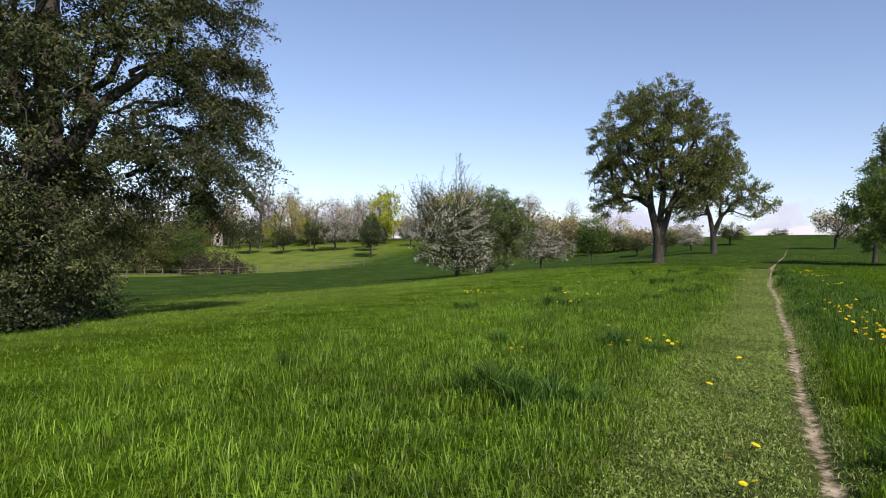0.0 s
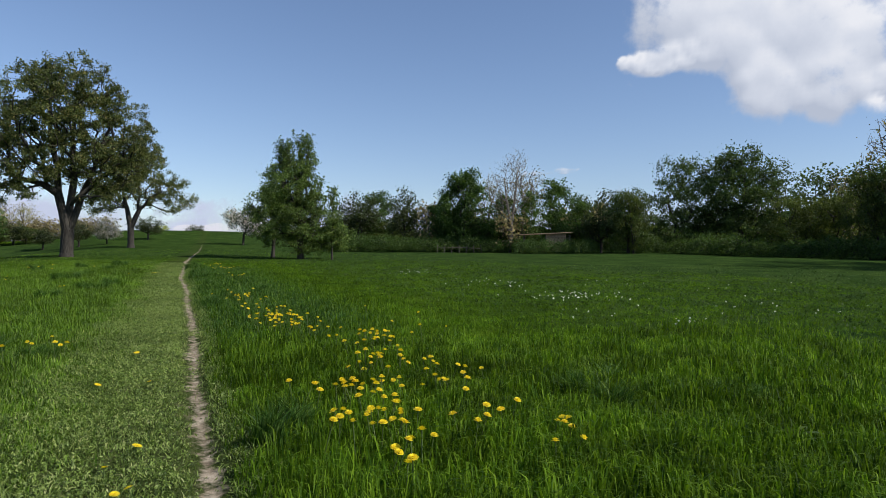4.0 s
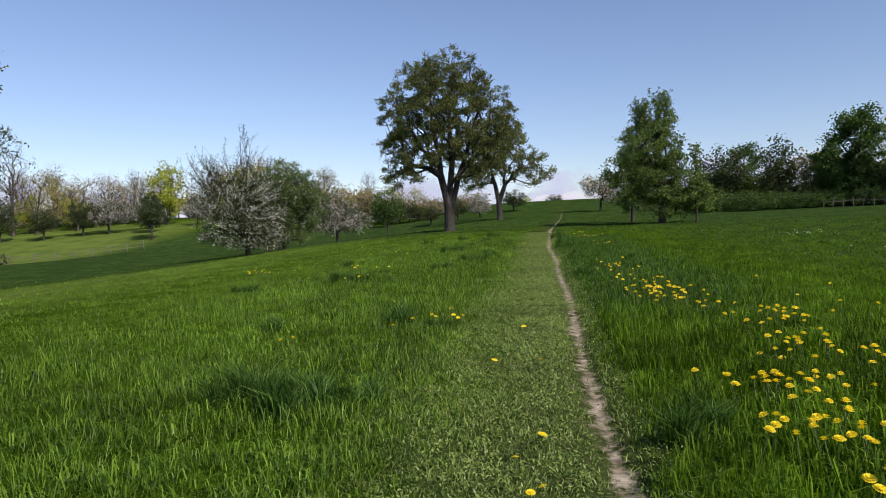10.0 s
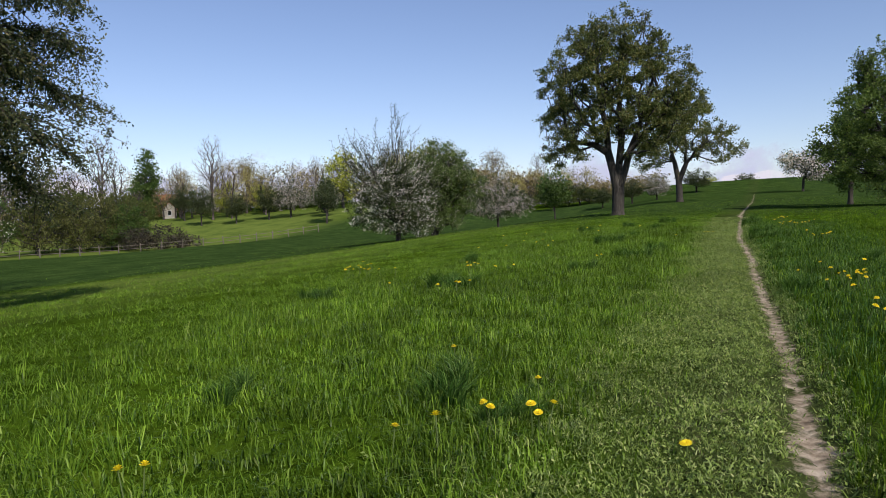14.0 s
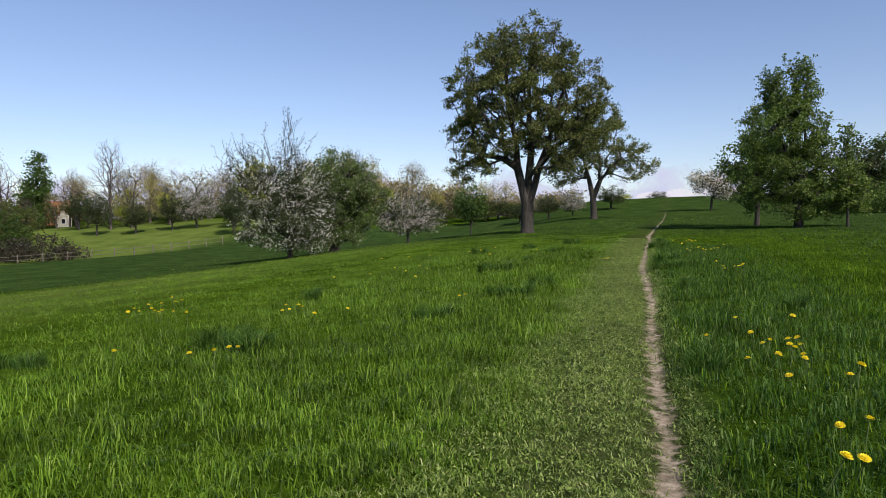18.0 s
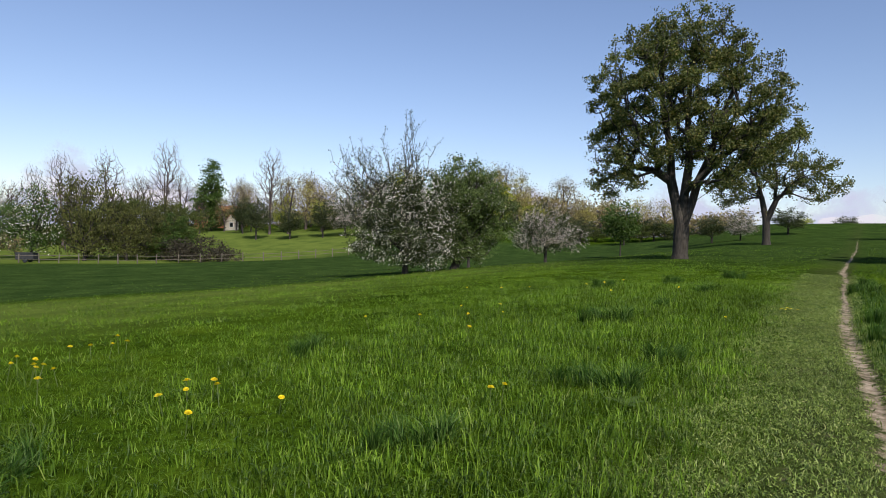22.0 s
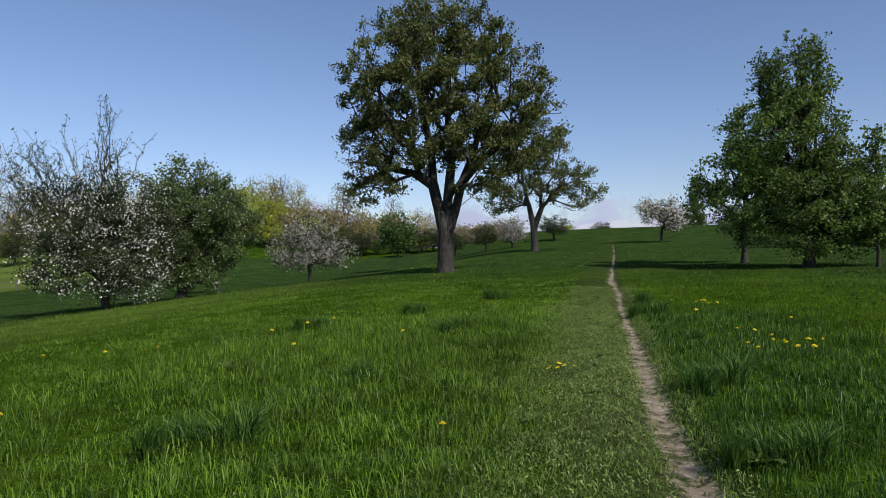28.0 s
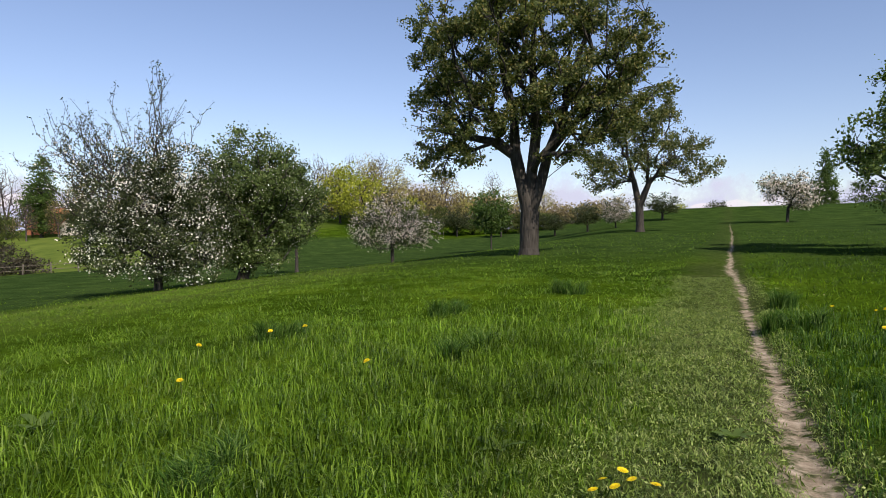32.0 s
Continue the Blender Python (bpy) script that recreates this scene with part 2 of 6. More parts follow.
valley_y, valley_x = [-60, 0, 25, 38, 50, 70, 100, 160], [-80, -50, -31, -21, -16.5, -15, -12, -12]


def valley(x, y):
    """Metres beyond the line where the darker grass of the valley floor begins."""
    return np.interp(y, valley_y, valley_x) - np.asarray(x, float)


def path_x(y):
    """Where the bare strip of the footpath runs."""
    return np.interp(y, PATH_Y, PATH_X) + 0.03 * np.sin(np.asarray(y, float) * 0.7)


def land(x, y):
    x, y = np.asarray(x, float), np.asarray(y, float)
    z = -0.155 + 0.0118 * np.clip(x, -400, 90) + 0.0325 * np.clip(y, -60, 150)
    z = z - 1.75 * smooth((-3.0 - x) / 32) - 1.0 * smooth((-50 - x) / 32)
    z = z - 0.0157 * np.clip(y - 45, 0, 70) * smooth((-8.0 - x) / 14)
    z = z + 4.0 * smooth((y - 80) / 44) * smooth((-35 - x) / 35)
    z = z + 0.0008 * np.clip(y - 90, 0, 60) ** 2 - 0.012 * np.clip(y - 152, 0, 500)
    z = z + 0.5 * smooth((x - 18) / 34)
    z = z + 34 * smooth((x - 80) / 140) * (1 - smooth((y - 70) / 130))
    z = z + 0.05 * wave(x, y, 0.16, 3) * smooth((np.abs(x) + 6) / 12)
    return z


def ground_z(x, y):
    """The land with the bare strip trodden into it and low tussocks."""
    x, y = np.asarray(x, float), np.asarray(y, float)
    near = smooth((90 - np.abs(y - 20)) / 40)
    d = x - path_x(y)
    dip = np.exp(-(d / 0.16) ** 2)
    flat = smooth((d + 1.25) / 0.5) * smooth((0.35 - d) / 0.2)
    rough = 0.018 * wave(x, y, 1.6, 5) + 0.012 * wave(x, y, 4.1, 9)
    return land(x, y) + near * (rough * (1 - 0.7 * flat) - 0.055 * dip - 0.02 * flat)


def mesh_from(name, verts, faces, mat, smooth_shade=False):
    """verts (n,3), faces (m,3) or (m,4) arrays."""
    verts, faces = np.asarray(verts, np.float32), np.asarray(faces, np.int32)
    k = faces.shape[1]
    me = bpy.data.meshes.new(name)
    me.vertices.add(len(verts))
    me.vertices.foreach_set("co", verts.ravel())
    me.loops.add(faces.size)
    me.loops.foreach_set("vertex_index", faces.ravel())
    me.polygons.add(len(faces))
    me.polygons.foreach_set("loop_start", np.arange(0, faces.size, k, dtype=np.int32))
    me.polygons.foreach_set("loop_total", np.full(len(faces), k, np.int32))
    if smooth_shade:
        me.polygons.foreach_set("use_smooth", np.ones(len(faces), bool))
    me.update(calc_edges=True)
    me.materials.append(mat)
    return me


def part(name, me, parent, label=""):
    ob = new(name, me)
    ob.parent = parent
    if label:
        tagged(ob, label)
    return ob


def steps(stops):
    """Grid lines: (from, to, step) stretches one after another."""
    out = []
    for a, b, s in stops:
        out += list(np.linspace(a, b, max(1, round((b - a) / s)), endpoint=False))
    return np.array(out + [stops[-1][1]])


gx = steps([(-1500, -400, 60), (-400, -120, 14), (-120, -40, 4), (-40, -12, 1.2), (-12, -2, 0.6), (-2, 2.4, 0.12), (2.4, 14, 0.6), (14, 60, 2.2), (60, 300, 9), (300, 1500, 60)])
gy = steps([(-1500, -300, 80), (-300, -40, 18), (-40, -4, 3), (-4, 36, 0.4), (36, 70, 1.0), (70, 170, 2.2), (170, 400, 10), (400, 1500, 60)])
XX, YY = np.meshgrid(gx, gy)
XX = XX + (path_x(np.minimum(YY, 150)) - 0.6) * np.exp(-(XX / 12) ** 2)
ZZ = ground_z(XX, YY)
nx, ny = len(gx), len(gy)
idx = np.arange(nx * ny).reshape(ny, nx)
faces = np.stack([idx[:-1, :-1], idx[:-1, 1:], idx[1:, 1:], idx[1:, :-1]], -1).reshape(-1, 4)

# meadow soil and turf; the strip of bare earth and the trodden band follow the attribute "worn", the darker turf its
# third channel
GROUND, nt, bsdf = material("meadow", 1.0)
bsdf.inputs["Specular IOR Level"].default_value = 0.0
turf = ramp(nt, noise_tex(nt, 0.35, 5), [(0.3, (0.018, 0.040, 0.003)), (0.55, (0.042, 0.080, 0.005)), (0.75, (0.084, 0.136, 0.009))])
fine = noise_tex(nt, 9, 8, 0.75)
turf = mixc(nt, 1.0, turf, ramp(nt, fine, [(0.35, (0.35,) * 3), (0.65, (1.5,) * 3)]), "MULTIPLY")
earth_n = noise_tex(nt, 7, 8, 0.7)
earth = ramp(nt, earth_n, [(0.3, (0.125, 0.097, 0.066)), (0.50, (0.295, 0.242, 0.172)), (0.72, (0.54, 0.462, 0.355))])
band = ramp(nt, noise_tex(nt, 5, 8, 0.75), [(0.36, (0.020, 0.030, 0.008)), (0.56, (0.052, 0.070, 0.020)), (0.68, (0.12, 0.11, 0.06)), (0.76, (0.26, 0.215, 0.15))])
att = nt.nodes.new("ShaderNodeVertexColor")
att.layer_name = "worn"
sep = nt.nodes.new("ShaderNodeSeparateColor")
nt.links.new(att.outputs[0], sep.inputs[0])
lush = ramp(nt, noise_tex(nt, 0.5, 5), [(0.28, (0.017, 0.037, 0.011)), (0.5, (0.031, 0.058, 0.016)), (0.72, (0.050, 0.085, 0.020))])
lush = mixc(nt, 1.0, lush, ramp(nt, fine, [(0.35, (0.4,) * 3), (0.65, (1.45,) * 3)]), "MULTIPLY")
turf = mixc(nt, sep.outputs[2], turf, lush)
grazed = nt.nodes.new("ShaderNodeVertexColor")
grazed.layer_name = "grazed"
short = ramp(nt, noise_tex(nt, 0.3, 5), [(0.3, (0.068, 0.106, 0.021)), (0.7, (0.124, 0.166, 0.033))])
turf = mixc(nt, grazed.outputs[0], turf, short)
col = mixc(nt, sep.outputs[1], turf, band)
ragged = node(nt, "ShaderNodeMath")
ragged.operation = "MULTIPLY_ADD"
ragged.inputs[1].default_value = 2.2
nt.links.new(sep.outputs[0], ragged.inputs[0])
offset = node(nt, "ShaderNodeMath")
offset.operation = "MULTIPLY_ADD"
offset.inputs[1].default_value, offset.inputs[2].default_value = 7.0, -4.65
cross_co = nt.nodes.new("ShaderNodeTexCoord")
cross_map = nt.nodes.new("ShaderNodeMapping")
cross_map.inputs["Scale"].default_value = (6.0, 6.8, 6.0)
nt.links.new(cross_co.outputs["Object"], cross_map.inputs[0])
cross = node(nt, "ShaderNodeTexNoise", Scale=1.0, Detail=7.0, Roughness=0.72)
nt.links.new(cross_map.outputs[0], cross.inputs["Vector"])
nt.links.new(cross.outputs["Fac"], offset.inputs[0])
nt.links.new(offset.outputs[0], ragged.inputs[2])
clampn = nt.nodes.new("ShaderNodeClamp")
nt.links.new(ragged.outputs[0], clampn.inputs[0])
col = mixc(nt, clampn.outputs[0], col, earth)
nt.links.new(col, bsdf.inputs["Base Color"])
bump(nt, bsdf, fine, 0.6, 0.04)

me = mesh_from("ground", np.stack([XX, YY, ZZ], -1).reshape(-1, 3), faces, GROUND, True)
dd = (XX - path_x(YY)).ravel()
fade = smooth((190 - YY.ravel()) / 60) * smooth((YY.ravel() + 60) / 30)
strip = (0.116 + 0.04 * wave(XX.ravel() * 0, YY.ravel(), 0.9, 2) + 0.03 * wave(XX.ravel(), YY.ravel(), 2.6, 12)) * (0.78 + 0.39 * smooth((YY.ravel() - 8) / 14))
dirt_w = np.exp(-(dd / strip) ** 2) * fade * (1 - 0.22 * smooth((YY.ravel() - 50) / 35)) * (1 - smooth((YY.ravel() - 95) / 40))
band_w = smooth((dd + 1.6 + 0.3 * wave(XX.ravel(), YY.ravel(), 1.3, 8)) / 1.2) * smooth((0.5 - dd) / 0.3) * fade * (1 - 0.65 * smooth((YY.ravel() - 30) / 25))
lx, ly = XX.ravel(), YY.ravel()
# how far the darker turf tone covers valley floor, right-hand field and upper slope
dark_turf_w = 0.9 * smooth((valley(lx, ly) + 1.0 * wave(lx, ly, 0.3, 6) + 2) / 5) * smooth(((lx + 76.8) * 0.73 - (ly - 70.9) * 0.685 + 2) / 5 + 3 * smooth((lx + 72) / 8)) * smooth((165 - ly) / 30) + 0.85 * smooth((lx - 3) / 9)
dark_turf_w = np.maximum(dark_turf_w, 0.75 * smooth((ly - 36) / 20) * smooth((lx + 30) / 15))
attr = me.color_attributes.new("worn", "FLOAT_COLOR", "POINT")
attr.data.foreach_set("color", np.stack([dirt_w, band_w, dark_turf_w, 1 + 0 * dd], -1).astype(np.float32).ravel())
verge_w = 0.75 * smooth((np.abs(lx + 1) - 7) / 9) * smooth((2 - valley(lx, ly)) / 5) * smooth((2 - lx) / 2) * smooth((60 - ly) / 15)
graze_w = verge_w + smooth((-(lx + 76.8) * 0.73 + (ly - 70.9) * 0.685 + 1) / 4) * smooth((150 - ly) / 30) * smooth((-58 - lx) / 10)
attr = me.color_attributes.new("grazed", "FLOAT_COLOR", "POINT")
attr.data.foreach_set("color", np.stack([graze_w, graze_w, graze_w, 1 + 0 * graze_w], -1).astype(np.float32).ravel())
ground = tagged(new("ground", me), "sloping spring meadow turf with a narrow trodden earth footpath", "ground", kind="structure")


# ---- trees ----
def in_crown(rng, blobs, count, shell=2.4, gap=0.0, gap_scale=0.5):
    """Points in a union of ellipsoids, thicker towards the outside, with gaps."""
    vol = np.array([b[3] * b[4] * b[5] for b in blobs], float) ** 0.8
    out = []
    while len(out) < count:
        b = blobs[rng.choice(len(blobs), p=vol / vol.sum())]
        v = rng.normal(size=3)
        v *= rng.uniform() ** (1 / shell) / np.linalg.norm(v)
        p = np.array(b[:3]) + v * b[3:6]
        if p[2] < 0.3:
            continue
        if gap and noise.noise(Vector(p * gap_scale + 7.3)) < gap - 0.5:
            continue
        out.append(p)
    return np.array(out)


def skeleton_of(rng, points, stems, bf=0.35, step=0.7, droop=0.0, wobble=0.12):
    """Branches that reach all points from the stems (polylines from the ground up). Returns nodes, parents."""
    nodes, parent, length = [], [], []
    for stem in stems:
        last, start = -1, 0
        if isinstance(stem, tuple):
            start, stem = stem
            last = start
        for p in stem:
            p = np.array(p, float)
            length.append(0.0 if last < 0 else length[last] + np.linalg.norm(p - nodes[last]))
            nodes.append(p)
            parent.append(last)
            last = len(nodes) - 1
    base = len(nodes)
    N = np.empty((60000, 3))
    Ln = np.empty(60000)
    N[:base], Ln[:base] = nodes, length
    n = base
    par = list(parent)
    first = max(1, int(base * 0.3))
    order = np.argsort(np.linalg.norm(points - N[:base].mean(0), axis=1))
    tips = []
    for p in points[order]:
        d = np.linalg.norm(N[first:n] - p, axis=1)
        steep = np.clip((N[first:n, 2] - p[2]) / (d + 0.01), 0, 1)
        j = first + int(np.argmin(d * (1 + 0.5 * steep) + bf * Ln[first:n]))
        gap = np.linalg.norm(p - N[j])
        k = max(1, int(gap / step))
        side = rng.normal(size=3) * wobble * gap
        a = N[j].copy()
        last = j
        for i in range(1, k + 1):
            f = i / k
            q = a + (p - a) * f + side * math.sin(f * math.pi) + np.array([0, 0, 0.16 * gap * math.sin(f * math.pi) - droop * gap * f * f])
            N[n], Ln[n] = q, Ln[last] + np.linalg.norm(q - N[last])
            par.append(last)
            last = n
            n += 1
        tips.append(last)
    return N[:n].copy(), np.array(par), np.array(tips)


def thickness(nodes, par, tips, r_base, r_tip):
    load = np.zeros(len(nodes))
    load[tips] = 1
    for i in range(len(nodes) - 1, -1, -1):
        if load[i] == 0:
            load[i] = 0.5
        if par[i] >= 0:
            load[par[i]] += load[i]
    top = load[np.where(par < 0)[0]].max()
    e = math.log(r_base / r_tip) / math.log(max(top, 2))
    return r_tip * np.maximum(load, 1) ** e


def tubes(nodes, par, rad, sides_thick=9, sides_thin=4, flare=0.0, limit=0.06):
    """Tapered limbs, one closed tube along each node's link to its parent."""
    V, Fc, off = [], [], 0
    kid = np.where(par >= 0)[0]
    for thick in (True, False):
        some = kid[(rad[kid] > limit) == thick]
        if not len(some):
            continue
        k = sides_thick if thick else sides_thin
        a, b = nodes[par[some]], nodes[some]
        ra, rb = np.minimum(rad[par[some]], rad[some] * 1.35), rad[some] * 0.98
        root = par[par[some]] < 0
        ra = np.where(root, rad[some] * (1.25 + flare), ra)
        w = b - a
        w /= np.linalg.norm(w, axis=1, keepdims=True) + 1e-9
        ref = np.where(np.abs(w[:, 2:3]) > 0.9, np.array([[1.0, 0, 0]]), np.array([[0, 0, 1.0]]))
        u = np.cross(w, ref)
        u /= np.linalg.norm(u, axis=1, keepdims=True) + 1e-9
        v = np.cross(w, u)
        ang = np.arange(k) * 2 * math.pi / k
        ring = u[:, None] * np.cos(ang)[None, :, None] + v[:, None] * np.sin(ang)[None, :, None]
        A = a[:, None] - w[:, None] * ra[:, None, None] * 0.3 + ring * ra[:, None, None]
        B = b[:, None] + w[:, None] * rb[:, None, None] * 0.3 + ring * rb[:, None, None]
        V.append(np.concatenate([A, B], 1).reshape(-1, 3))
        i = np.arange(k)
        quad = np.stack([i, (i + 1) % k, k + (i + 1) % k, k + i], -1)
        Fc.append((quad[None] + (np.arange(len(some)) * 2 * k)[:, None, None] + off).reshape(-1, 4))
        off += len(some) * 2 * k
    return np.concatenate(V), np.concatenate(Fc)


def clumpy(p, scale, seed):
    """A lumpy field in space, about -1 to 1."""
    r = np.random.RandomState(seed)
    out = 0.0
    for _ in range(9):
        k = r.normal(size=3)
        out = out + np.sin(p @ (k / np.linalg.norm(k)) * scale * r.uniform(0.7, 1.6) + r.uniform(0, 6.28))
    return out / 2.6


def leaves(rng, centers, per, spread, size, up=0.4, squash=0.8, aspect=0.55, clump=None):
    """Folded leaves (two triangles each) scattered about the centers: per each, or that many in all if over 200."""
    n = per if per > 200 else len(centers) * per
    c = (centers[rng.randint(len(centers), size=n)] if per > 200 else np.repeat(centers, per, 0)) + rng.normal(size=(n, 3)) * spread * np.array([1, 1, squash])
    if clump:
        c = c[clumpy(c, clump[0], 17) > clump[1]]
        n = len(c)
    d = rng.normal(size=(n, 3))
    d /= np.linalg.norm(d, axis=1, keepdims=True)
    nrm = rng.normal(size=(n, 3)) + np.array([0, 0, up])
    s = np.cross(d, nrm)
    s /= np.linalg.norm(s, axis=1, keepdims=True) + 1e-9
    nn = np.cross(s, d)
    L = size * rng.uniform(0.6, 1.3, (n, 1))
    W = L * aspect
    v = np.stack([c - d * L * 0.5, c + s * W * 0.5 + nn * L * 0.12, c + d * L * 0.5, c - s * W * 0.5 + nn * L * 0.12], 1).reshape(-1, 3)
    i = (np.arange(n) * 4)[:, None]
    f = np.concatenate([i + [0, 1, 2], i + [0, 2, 3]], 1).reshape(-1, 3)
    return v, f


def tree(name, label, pos, seed, blobs, points, stems, r_base, leaf_mat, per, size, spread, bark=BARK, r_tip=0.012, bf=0.35,
         shell=2.4, gap=0.0, gap_scale=0.5, droop=0.0, blossom=None, step=0.7, up=0.4, category="tree", group="", wobble=0.12, inner=0.5, sides=(8, 3), aspect=0.7, clump=None, turn=0.0, sparse=None):
    """A tree: trunk with its limbs, crown of leaves and, in flower, its blossom. blossom: (material, how many, size)."""
    rng = np.random.RandomState(seed)
    noise.seed_set(seed + 1)
    pts = in_crown(rng, blobs, points, shell, gap, gap_scale)
    nodes, par, tips = skeleton_of(rng, pts, stems, bf, step, droop, wobble)
    rad = thickness(nodes, par, tips, r_base, r_tip)
    root = tagged(new(name), label, category, group)
    x, y = pos[0], pos[1]
    root.location = (x, y, float(ground_z(x, y)) - 0.03)
    root.rotation_euler = (0, 0, radians(turn))
    v, f = tubes(nodes, par, rad, sides[0], sides[1], 0.25)
    part("trunk", mesh_from("trunk", v, f, bark, True), root)
    thin = np.where((rad < r_tip * 3.2) & (rng.uniform(size=len(rad)) < inner))[0]
    where = nodes[np.union1d(tips, thin)]
    if per:
        v, f = leaves(rng, where, per, spread, size, up, aspect=aspect, clump=clump)
        quads = v.reshape(-1, 4, 3)
        keep = quads[:, :, 2].min(1) > 0.03
        if sparse:
            keep &= rng.uniform(size=len(quads)) < sparse(quads[:, 0])
        v = v.reshape(-1, 4, 3)[keep].reshape(-1, 3)
        part("crown", mesh_from("crown", v, f[: len(v) // 2], leaf_mat), root)
    if blossom:
        mat, bper, bsize = blossom
        v, f = leaves(rng, where, bper, spread * 0.9, bsize, 0.8, aspect=0.95, clump=(5.0, -0.7))
        keep = v.reshape(-1, 4, 3)[:, :, 2].min(1) > 0.05
        v = v.reshape(-1, 4, 3)[keep].reshape(-1, 3)
        part("blossom", mesh_from("blossom", v, f[: len(v) // 2], mat), root)
    return root


def again(ob, x, y, turn=0, sx=1.0, sz=1.0):
    """The same plant once more."""
    m = Matrix.LocRotScale((x, y, float(ground_z(x, y)) - 0.05), Euler((0, 0, radians(turn))), (sx, sx, sz))
    return copy_thing(ob, m)


def trunk_line(h, lean=(0, 0), n=6, start=(0, 0)):
    return [(start[0] + lean[0] * (i / n) ** 1.3, start[1] + lean[1] * (i / n) ** 1.3, -0.3 + (h + 0.3) * i / n) for i in range(n + 1)]


# the great pear tree by the path: one bole that parts into three limbs
big_stems = [trunk_line(2.3, (0.05, 0.1), 5),
             (4, [(-0.30, 0.1, 3.1), (-0.62, 0.2, 4.4), (-0.7, 0.3, 6.2), (-1.2, 0.3, 8.3), (-1.3, 0.2, 10.6)]),
             (5, [(0.12, 0.15, 3.6), (0.32, 0.2, 5.4), (0.2, 0.1, 7.9), (0.3, 0.1, 11.0), (0.4, 0, 12.8)]),
             (4, [(0.52, 0.1, 3.1), (0.82, 0.2, 4.4), (1.5, 0.1, 6.0), (2.0, 0.2, 8.0), (2.7, 0.1, 9.8)]),
             (7, [(-1.5, 0.1, 5.0), (-2.8, 0.0, 5.3), (-4.0, 0.1, 4.9), (-5.0, 0.1, 4.0)]),
             (17, [(1.9, 0.2, 5.6), (3.2, 0.3, 6.5), (4.4, 0.2, 7.4)])]
tree("pear_tree", "tall old pear tree in bronze-green young leaf, forked dark trunk", (-6.6, 51.4), 11,
     [(-1.2, 0, 9.6, 4.2, 4.4, 3.7), (0.4, 0, 11.5, 3.3, 3.6, 2.7), (-2.0, 0, 12.0, 2.0, 2.4, 1.9), (2.3, 0.2, 9.0, 3.2, 3.8, 3.1), (-3.4, 0, 6.8, 2.5, 3.2, 2.3), (4.2, 0, 7.2, 2.0, 2.8, 1.8), (-4.5, 0.2, 4.7, 1.5, 2.4, 1.3), (2.9, 0, 5.6, 2.0, 2.8, 1.2), (-3.7, 0, 9.2, 1.8, 2.8, 1.9), (0.2, 0, 7.2, 3.0, 3.4, 1.6), (-1.6, -0.6, 5.6, 2.2, 2.6, 0.9), (1.4, -0.8, 5.9, 1.8, 2.2, 0.9), (2.2, -1.0, 4.3, 1.6, 1.4, 0.6), (-2.6, -1.0, 4.5, 1.6, 1.4, 0.6)],
     1750, big_stems, 0.42, LEAF_BIG, 150000, 0.125, 0.17, gap=0.38, gap_scale=0.85, bf=0.30, clump=(4.0, -0.25), aspect=0.75, r_tip=0.013, wobble=0.18)
tree("pear_tree", "old pear tree with wide crown and bare trunk up the path", (-4.9, 93.4), 12,
     [(0.2, 0, 9.3, 4.4, 4.6, 4.2), (-1.8, 0, 11.6, 2.7, 2.8, 2.6), (4.6, 0, 7.2, 3.3, 3.6, 2.6), (-3.8, 0, 6.4, 2.7, 3.2, 2.4), (1.6, 0, 12.4, 2.4, 2.4, 2.2)],
     640, [trunk_line(3.4, (-0.1, 0), 5), (4, [(0.8, 0, 4.8), (1.9, 0, 6.2), (3.4, 0, 7.4)]), (4, [(-0.6, 0, 5.2), (-1.2, 0, 7.6), (-1.4, 0, 10)])], 0.40, LEAF_BIG, 38000, 0.21, 0.28, gap=0.38, gap_scale=0.5, clump=(2.4, -0.35))

# the great dark tree on the left, its boughs hanging over the meadow
old_tree = tree("old_maple", "huge old tree with dark olive leaves and boughs hanging low", (-17.5, 10.6), 21,
     [(-0.6, -0.4, 8.5, 5.2, 5.2, 5.6), (-1.5, 0, 13.5, 5.0, 5.0, 4.6), (-2, 0, 18.5, 4.2, 4.2, 4.0), (2.6, 2.0, 8.6, 2.4, 2.6, 1.5), (2.2, 3.6, 6.8, 1.6, 2.0, 1.1), (2.8, 2.0, 10.6, 2.8, 2.8, 1.5), (0.4, -1.6, 3.0, 2.9, 2.9, 2.6), (-1.4, 0.6, 3.0, 3.2, 3.2, 2.4), (1.2, 2.6, 4.6, 1.8, 2.2, 1.6), (-0.6, 3.2, 3.7, 1.6, 1.8, 1.3), (2.0, -1.6, 5.2, 2.2, 2.2, 2.8), (2.2, -1.6, 9.2, 2.2, 2.2, 2.8), (1.6, -1.0, 2.0, 2.0, 2.0, 1.6)],
     2500, [trunk_line(4.5, (0.2, 0.1), 5), (4, [(1.2, 0.6, 6.0), (2.4, 1.6, 7.4), (3.4, 2.8, 7.7)]), (4, [(-0.6, 0.4, 7.0), (-1.0, 0.6, 10.0), (-1.4, 0.2, 13.0), (-2, 0, 17.5)]), (4, [(0.6, -1.2, 6.0), (0.9, -2.2, 8.5)]), (4, [(1.2, 1.8, 5.2), (2.2, 3.6, 5.8)])],
     0.55, LEAF_OAK, 225000, 0.115, 0.16, gap=0.36, gap_scale=0.62, droop=0.30, bf=0.22, inner=0.85, aspect=0.46, clump=(3.2, -1.0), step=0.5, sparse=lambda p: np.where(p[:, 2] > 13, 0.3, 1.0) * np.where(p[:, 0] < -2.5, 0.5, 1.0))


